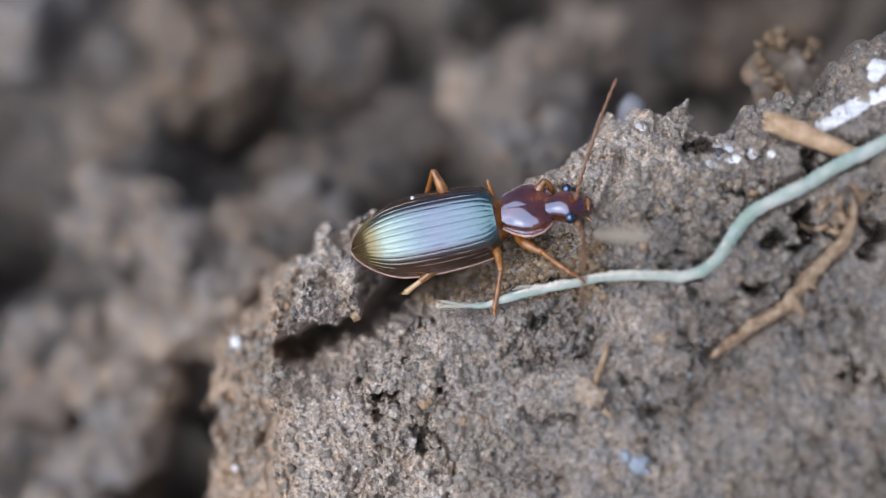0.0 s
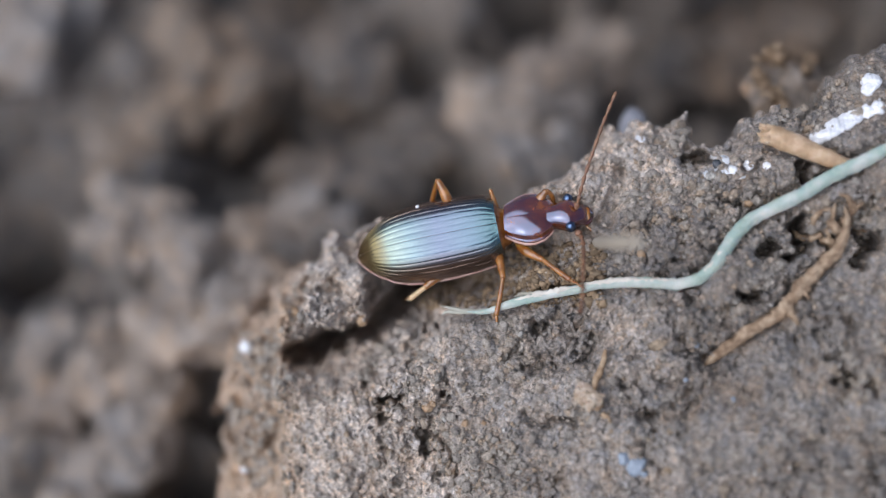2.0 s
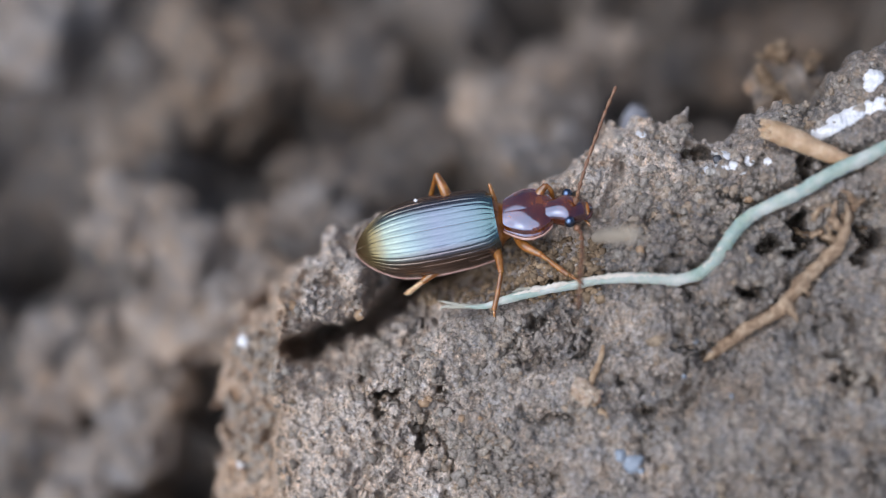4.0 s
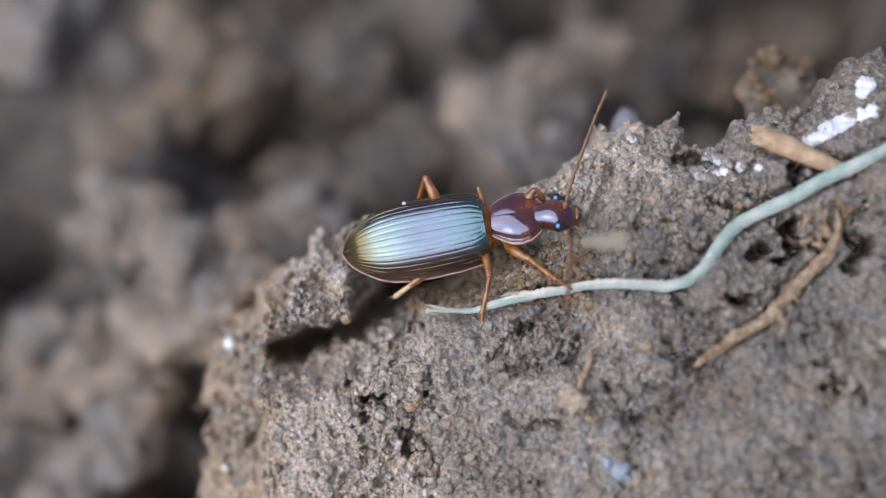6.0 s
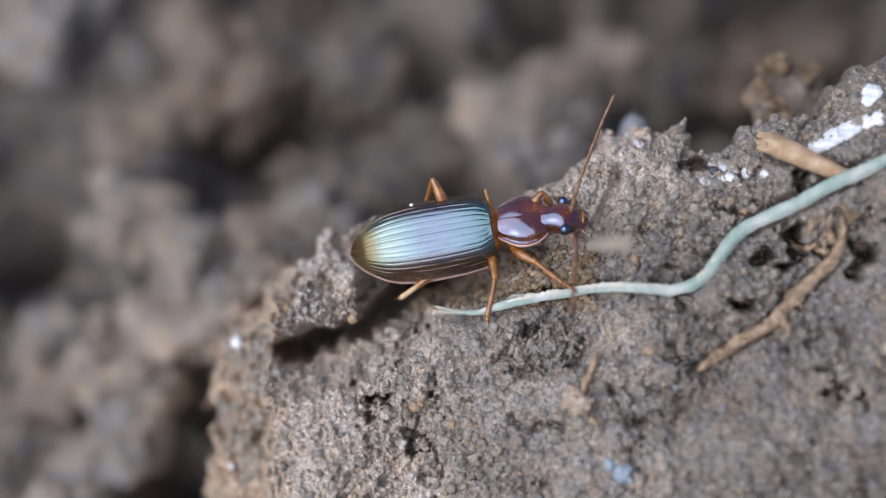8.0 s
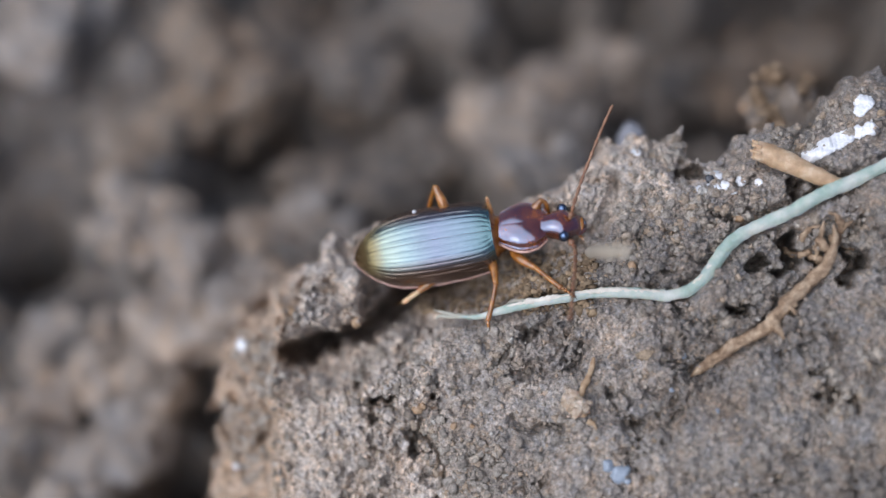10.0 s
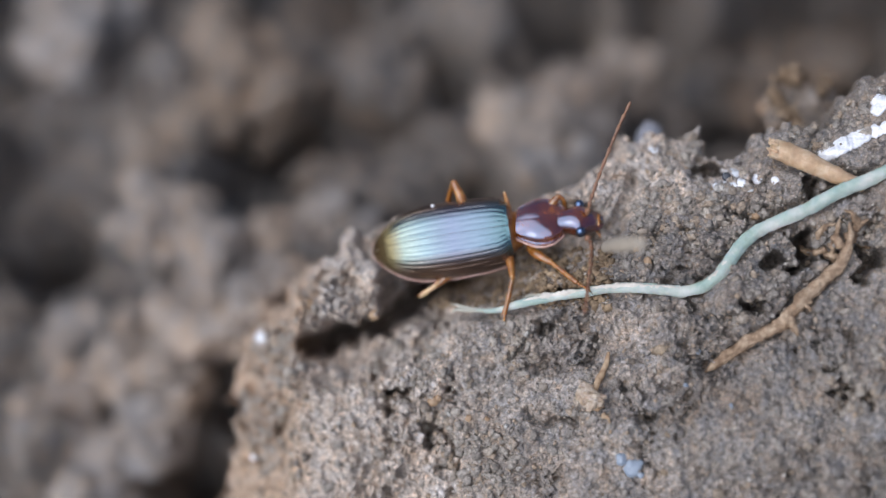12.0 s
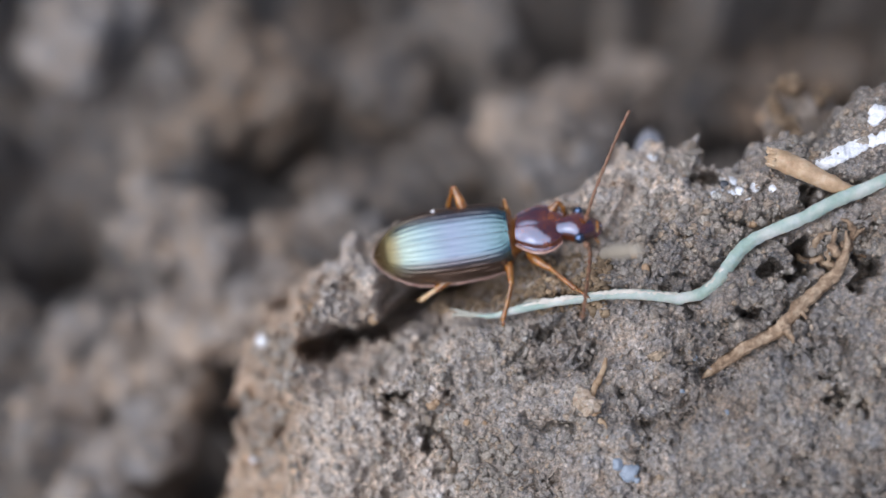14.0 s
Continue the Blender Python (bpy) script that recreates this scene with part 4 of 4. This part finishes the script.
def build_straw():
    pts = ((10.36, 3.48, 0.75), (10.99, 3.28, 0.9), (11.71, 2.97, 1.05), (12.41, 2.62, 1.15), (13.3, 2.3, 1.2))
    path = [tuple(place((u, v, max(w, soft_surface(u, v) + 0.1)))) for u, v, w in pts]
    stub = part("straw_stub", tube(path, (0.00031, 0.00036, 0.00033, 0.00030, 0.00027, 0.0002), 90, 20, 0.85, OUT, 0.09, 41, 7, 0.03), STRAW)
    tagged(stub, "broken tan straw stub with a blunt end", "straw")
    for k in range(7):
        a = k * 0.9
        c, d = 0.26 * math.cos(a), 0.26 * math.sin(a)
        torn = [tuple(place(q)) for q in ((10.5, 3.43 + c, 0.85 + d), (10.32, 3.5 + c, 0.82 + d), (10.24 - 0.03 * (k % 3), 3.54 + 1.15 * c + 0.05 * (k % 2), 0.8 + 1.1 * d))]
        part("torn_fibre", tube(torn, (0.00006, 0.00006, 0.00002), 12, 8, 0.6, OUT, 0.4, 140 + k), STRAW, stub, "torn fibre at the broken end")
    path = [tuple(place(q)) for q in ((4.95, 0.12, soft_surface(4.95, 0.12) - 0.1), (4.98, 0.13, 3.0), (5.25, 0.14, 6.0), (5.72, 0.15, 8.0))]
    bit = part("pale_stick", tube(path, (0.00012, 0.00019, 0.00021, 0.00018), 40, 14, 0.8, OUT, 0.12, 47), DULL_CREAM)
    tagged(bit, "short cream dry rootlet standing out of the soil", "stick")


def knob_top(u, v):
    return -6.3 + 1.2 * math.sqrt(max(0.0, 1 - ((u - 11.85) / 1.35) ** 2 - ((v - 5.2) / 1.5) ** 2))


def build_tangle():
    """Dry rootlets matted on a knob of clay at the clod's far edge."""
    knob = part("soil_clod", pebble(0.00128, 8, (1.05, 1.2, 0.95), 0.55, 5), NEAR_SOIL)
    knob.matrix_basis = slope_pose(12.15, 5.15, -6.6, 20)
    tagged(knob, "crumbly knob of clay at the clod's far edge", "soil clod")
    rnd = np.random.RandomState(17)
    tangle = None
    for k in range(9):
        a, q = rnd.uniform(0, 6.28), 1.1 * math.sqrt(rnd.rand())
        u, v, a = 11.85 + q * math.cos(a), 5.4 + q * math.sin(a), rnd.uniform(0, 6.28)
        pts = [(u, v, knob_top(u, v) - 0.1)]
        for j in range(3):
            a += rnd.uniform(-0.9, 0.9)
            u, v = u + 0.2 * math.cos(a), v + 0.2 * math.sin(a)
            pts.append((u, v, knob_top(u, v) + rnd.uniform(0.0, 0.35)))
        me = tube([tuple(place(q)) for q in pts], (0.00018, 0.00017, 0.00015, 0.00010), 24, 9, 1, OUT, 0.9, 80 + k)
        if tangle is None:
            tangle = tagged(part("root_tangle", me, TWIG), "matted tangle of dry brown rootlets behind the rim", "rootlet")
        else:
            part("rootlet", me, TWIG, tangle)


def build_tuft():
    root = part("rootlet_tuft", tube(on_clod(((4.62, -4.6), (4.8, -4.25), (5.0, -3.8), (5.14, -3.3)), 0.26), (0.00014, 0.00012, 0.00010, 0.00005), 50, 12, 0.9, OUT, 0.2, 55), RUSTY)
    for k, (u, v, r) in enumerate(((4.40, -4.72, 0.00030), (4.72, -4.80, 0.00025), (4.56, -5.0, 0.00018))):
        pod = pebble(r, 14 + k, (1.0, 1.2, 0.7), 0.55, 4)
        part("pod", shifted(pod, slope_pose(u, v, soft_surface(u, v) + 0.27, 20 + 70 * k)), POD, root, "small dull beige pod")
    tagged(root, "small dry brown rootlet with a beige pod", "rootlet")
    for k, f in enumerate((((4.95, -5.0), (4.72, -5.15), (4.5, -5.1)), ((4.97, -5.3), (5.15, -5.5), (5.2, -5.9)))):
        part("rootlet", tube(on_clod(f, 0.12), (0.00009, 0.00007, 0.00005, 0.00002), 26, 8, 1, OUT, 0.5, 60 + k), RUSTY, root)


def crust(blobs, seed, thick=0.2):
    """A thin uneven crust over patches (u, v, radius) of the clod, its edge sunk below the soil."""
    us = np.arange(min(b[0] - b[2] for b in blobs) - 0.2, max(b[0] + b[2] for b in blobs) + 0.2, 0.030)
    vs = np.arange(min(b[1] - b[2] for b in blobs) - 0.2, max(b[1] + b[2] for b in blobs) + 0.2, 0.030)
    u, v = np.meshgrid(us, vs)
    k = np.full(u.shape, -9.0)
    for x, y, r in blobs:
        k = np.maximum(k, 1 - np.hypot(u - x, v - y) / r)
    k = k + 0.45 * fractal(u, v, 0.5, 4, seed, 0.6) + 0.14
    w = np.array([[soft_surface(a, b, 0.14) for a in us] for b in vs])
    w = w + np.where(k > 0, thick * (0.5 + np.minimum(k, 0.5)), -0.12) + 0.03 * fractal(u, v, 0.2, 2, seed + 5)
    bm = bmesh.new()
    bm.from_mesh(sheet(place(np.stack((u.ravel(), v.ravel(), w.ravel()), 1)), len(vs), len(us)))
    bmesh.ops.delete(bm, geom=[q for q, keep in zip(list(bm.verts), (k > -0.25).ravel()) if not keep], context="VERTS")
    ob = part("white_crust", bm, WHITE)
    return tagged(ob, "flaky white mineral crust on the clod", "mineral crust", "white crusts")


def build_crusts():
    crust(((12.1, 3.26, 0.25), (12.3, 3.42, 0.27), (12.55, 3.60, 0.26), (12.8, 3.74, 0.24), (13.05, 3.86, 0.23), (13.35, 4.0, 0.23), (13.7, 4.12, 0.23), (14.1, 4.24, 0.24)), 401)
    crust(((13.95, 5.1, 0.26), (13.8, 4.85, 0.2)), 411)
    crust(((8.62, 2.24, 0.11), (8.98, 2.28, 0.14), (9.42, 2.37, 0.15), (9.68, 2.2, 0.12), (9.2, 2.3, 0.09)), 421, 0.13)
    crust(((9.0, 2.86, 0.12), (9.25, 2.72, 0.13), (9.95, 2.5, 0.15), (10.5, 2.46, 0.12)), 431, 0.13)
    crust(((6.64, 3.5, 0.13),), 441, 0.13)


def soil_lump(x, y, r, top, seed, mat=NEAR_SOIL):
    """A knobbly clod of earth resting among the others."""
    bm = bmesh.new()
    bmesh.ops.create_icosphere(bm, subdivisions=5, radius=1.0)
    shift = Vector((seed * 2.3, seed * 5.1, seed * 0.7))
    for q in bm.verts:
        k = 1 + 0.50 * noise.noise(q.co * 1.1 + shift) + 0.30 * noise.noise(q.co * 2.5 + shift) + 0.10 * noise.noise(q.co * 5 + shift) + 0.05 * noise.noise(q.co * 11 + shift)
        q.co = Vector((q.co.x, q.co.y, q.co.z * 0.95)) * (k * r * 0.001)
    ob = part("soil_clod", bm, mat)
    ob.data.shade_smooth()
    ob.matrix_basis = pose(x / 1000, y / 1000, (top - 1.1 * r) / 1000, 0, 0, seed * 53 % 360)
    tagged(ob, "brown knobbly clod of dry earth lying on loose soil", "soil clod", "clods of earth")


def grain_thing(u, v, r, mat, label, seed, name="soil_grain", category="grain", sink=0.35):
    g = part(name, pebble(r * 0.001, seed, (1, 0.85, 0.75)), mat)
    g.matrix_basis = slope_pose(u, v, soft_surface(u, v, 0.08) + r * (1 - sink) * 0.7, seed * 37 % 360)
    return tagged(g, label, category, "loose grains")


def build_grains():
    grain_thing(-6.82, -3.22, 0.24, WHITE, "round bluish-white mineral grain on the clod's edge", 3)
    grain_thing(-6.95, -7.4, 0.15, WHITE, "small white mineral grain on the clod's edge", 4)
    grain_thing(8.97, 2.55, 0.17, DARKSTONE, "dark wet stone grain among the white crust", 61)
    lump = part("mineral_lump", pebble(0.00058, 5, (1, 1.9, 0.9), 0.2), GREY)
    lump.matrix_basis = slope_pose(6.74, 3.75, -6.5)
    tagged(lump, "pale grey mineral lump in the clod's back", "grain")
    for k, (u, v, r) in enumerate(((-0.6, -5.1, 0.2), (-0.45, -5.0, 0.13), (0.6, -5.6, 0.12), (6.35, -0.3, 0.15), (6.0, 0.1, 0.13), (9.9, 1.3, 0.16), (-2.7, -2.3, 0.2), (-5.0, -2.0, 0.2), (4.9, -4.15, 0.09), (1.2, -5.6, 0.09))):
        grain_thing(u, v, r, ORANGE, "small ochre grain bedded in the clay", 10 + k)
    for k, (u, v, r) in enumerate(((8.0, 3.92, 0.17), (7.82, 4.0, 0.15), (8.12, 3.7, 0.16), (7.65, 3.88, 0.14), (7.95, 3.7, 0.15), (7.4, 3.9, 0.13))):
        grain_thing(u, v, r, PIECE, "beige crumb on the clod's broken rim", 80 + k, sink=0.6)
    rnd = random.Random(4)
    for k in range(11):
        grain_thing(6.55 + rnd.gauss(0, 0.35), -0.1 + rnd.gauss(0, 0.3), rnd.uniform(0.08, 0.15), PIECE, "beige crumb lying loose on the clay", 50 + k)
    for k, (u, v, r) in enumerate(((5.95, -7.0, 0.34), (5.55, -6.7, 0.2), (8.0, -3.2, 0.1), (9.0, -4.9, 0.09), (7.6, -4.3, 0.08), (6.2, -7.2, 0.12))):
        grain_thing(u, v, r, BLUISH, "small bluish mineral grain bedded in the clay", 30 + k, sink=0.9)


def lumpy(level, seed):
    """A knobbly rounded crumb, as points and triangles about its centre."""
    bm = bmesh.new()
    bmesh.ops.create_icosphere(bm, subdivisions=level, radius=1.0)
    shift = Vector((seed * 7.3, seed * 3.1, seed * 5.7))
    pts = np.array([q.co * (1 + 0.7 * noise.noise(q.co * 1.2 + shift) + 0.7 * noise.noise(q.co * 2.6 + shift) + 0.35 * noise.noise(q.co * 5.5 + shift)) for q in bm.verts])
    tri = np.array([[q.index for q in f.verts] for f in bm.faces])
    bm.free()
    return pts, tri


def crumbs(name, count, us, vs, sizes, seed, label, keep=lambda u, v: True, mat=CRUMB, level=1):
    """Loose crumbs strewn over the clod, one mesh."""
    shapes = [lumpy(level, k) for k in range(14)]
    rnd = np.random.RandomState(seed)
    verts, faces, n, total = [], [], 0, 0
    while n < count:
        u, v = rnd.uniform(*us), rnd.uniform(*vs)
        if not keep(u, v):
            continue
        base, tri = shapes[rnd.randint(14)]
        r = sizes[0] + (sizes[1] - sizes[0]) * rnd.rand() ** 3
        turn = np.array(Euler(rnd.uniform(0, 6.28, 3)).to_matrix())
        q = (base * rnd.uniform(0.7, 1.2, 3)) @ turn.T * r
        verts.append(place(q + (u, v, surface(u, v) + r * 0.12)))
        faces.append(tri + total)
        total += len(base)
        n += 1
    me = bpy.data.meshes.new(name)
    me.from_pydata(np.vstack(verts).tolist(), [], np.vstack(faces).tolist())
    me.shade_smooth()
    ob = part(name, me, mat)
    return tagged(ob, label, "soil crumbs", kind="stuff")


build_beetle()
build_stem()
build_root()
build_straw()
build_tuft()
build_tangle()
build_crusts()
build_grains()
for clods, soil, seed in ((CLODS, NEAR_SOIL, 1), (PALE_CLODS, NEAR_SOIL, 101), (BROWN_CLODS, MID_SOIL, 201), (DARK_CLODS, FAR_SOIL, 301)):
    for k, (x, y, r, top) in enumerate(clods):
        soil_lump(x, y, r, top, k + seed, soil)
for k in range(16):
    x, y, r, top = CLODS[k % len(CLODS)]
    turn = 2.4 * k
    soil_lump(x + 0.75 * r * math.cos(turn), y + 0.75 * r * math.sin(turn), 0.34 * r + 0.1 * (k % 3), top - 0.1 * r, k + 31)
ON = lambda u, v: line_distance(np.array(u), np.array(v), OUTLINE + OUTLINE[:1]) > -1 and bool(inside(np.array(u), np.array(v), OUTLINE)) and not (-2.6 < u < 3.6 and -0.4 < v < 1.4)
crumbs("soil_crumbs", 8500, (-8, 15.5), (-9.4, 6), (0.022, 0.095), 71, "fine grey-brown soil crumbs on the clod", ON)


CLUSTERS = ((-1.2, -4.5, 1.5), (-0.2, -5.6, 1.3), (7.4, 0.6, 1.5), (8.6, 1.2, 1.3), (6.3, 0.0, 0.9), (9.6, 0.4, 1.2), (10.6, -0.5, 1.0), (7.9, 3.6, 0.7), (7.0, 3.5, 0.7), (9.4, 2.6, 0.9), (11.6, 3.9, 1.0), (12.8, 4.9, 1.0),
            (13.6, -4.0, 1.3), (12.6, -3.9, 0.9), (4.4, -5.0, 0.9), (2.2, -3.0, 1.0), (-5.0, -2.2, 0.5), (10.6, 1.6, 1.0), (13.3, 0.6, 1.0), (1.5, -7.0, 1.2), (-6.3, -4.0, 1.2), (-6.6, -6.4, 1.3), (9.0, -2.2, 0.8))


PATCH_U, PATCH_V = np.meshgrid(np.arange(-9, 17, 0.1), np.arange(-10, 7, 0.1), indexing="ij")
PATCHES = fractal(PATCH_U, PATCH_V, 1.1, 3, 501)


def clustered(u, v):
    """More likely near the middle of a cluster, and in uneven patches."""
    near = max(1 - math.hypot(u - x, v - y) / r for x, y, r in CLUSTERS)
    return near + 1.2 * PATCHES[int((u + 9) * 10), int((v + 10) * 10)] > 0.28 and ON(u, v)


crumbs("crumb_clusters", 2300, (-8, 15.5), (-9.4, 6), (0.045, 0.17), 77, "clusters of warm brown crumbs on the clod", clustered, level=2)
crumbs("ochre_crumbs", 1600, (-0.8, 5.2), (-1.95, 0.1), (0.03, 0.15), 73, "ochre soil crumbs below the beetle", mat=OCHRE, level=2)


def crumb_piece(seed):
    """A small knobbly crumb."""
    pts, tri = lumpy(1, 40 + seed)
    me = bpy.data.meshes.new("crumb")
    me.from_pydata((pts * (0.00015, 0.00015, 0.00012)).tolist(), [], tri.tolist())
    me.shade_smooth()
    me.materials.append(PIECE)
    return me


def build_pieces():
    """The larger crumbs on the clod that can be told apart."""
    shapes = [crumb_piece(k) for k in range(12)]
    rnd = np.random.RandomState(23)
    made = 0
    while made < 290:
        u, v = rnd.uniform(-6.8, 14.5), rnd.uniform(-8.8, 4.8)
        if not ON(u, v) or min(float(line_distance(np.array(u), np.array(v), q)) for q in (STEM_LINE, ROOT_LINE, STRAW_LINE)) < 0.45:
            continue
        r = 0.09 + 0.13 * rnd.rand() ** 2.5
        ob = new("crumb", shapes[rnd.randint(12)])
        ob.parent = CLOD
        ob.matrix_basis = slope_pose(u, v, soft_surface(u, v, 0.06) + r * 0.15, rnd.uniform(0, 360), rnd.uniform(-40, 40), rnd.uniform(-40, 40)) @ Matrix.Diagonal((r / 0.15 * rnd.uniform(0.8, 1.3), r / 0.15 * rnd.uniform(0.7, 1.1), r / 0.15, 1))
        made += 1


build_pieces()


def motions():
    """Nothing in the place moves: the beetle stands still while the camera sways."""


motions()
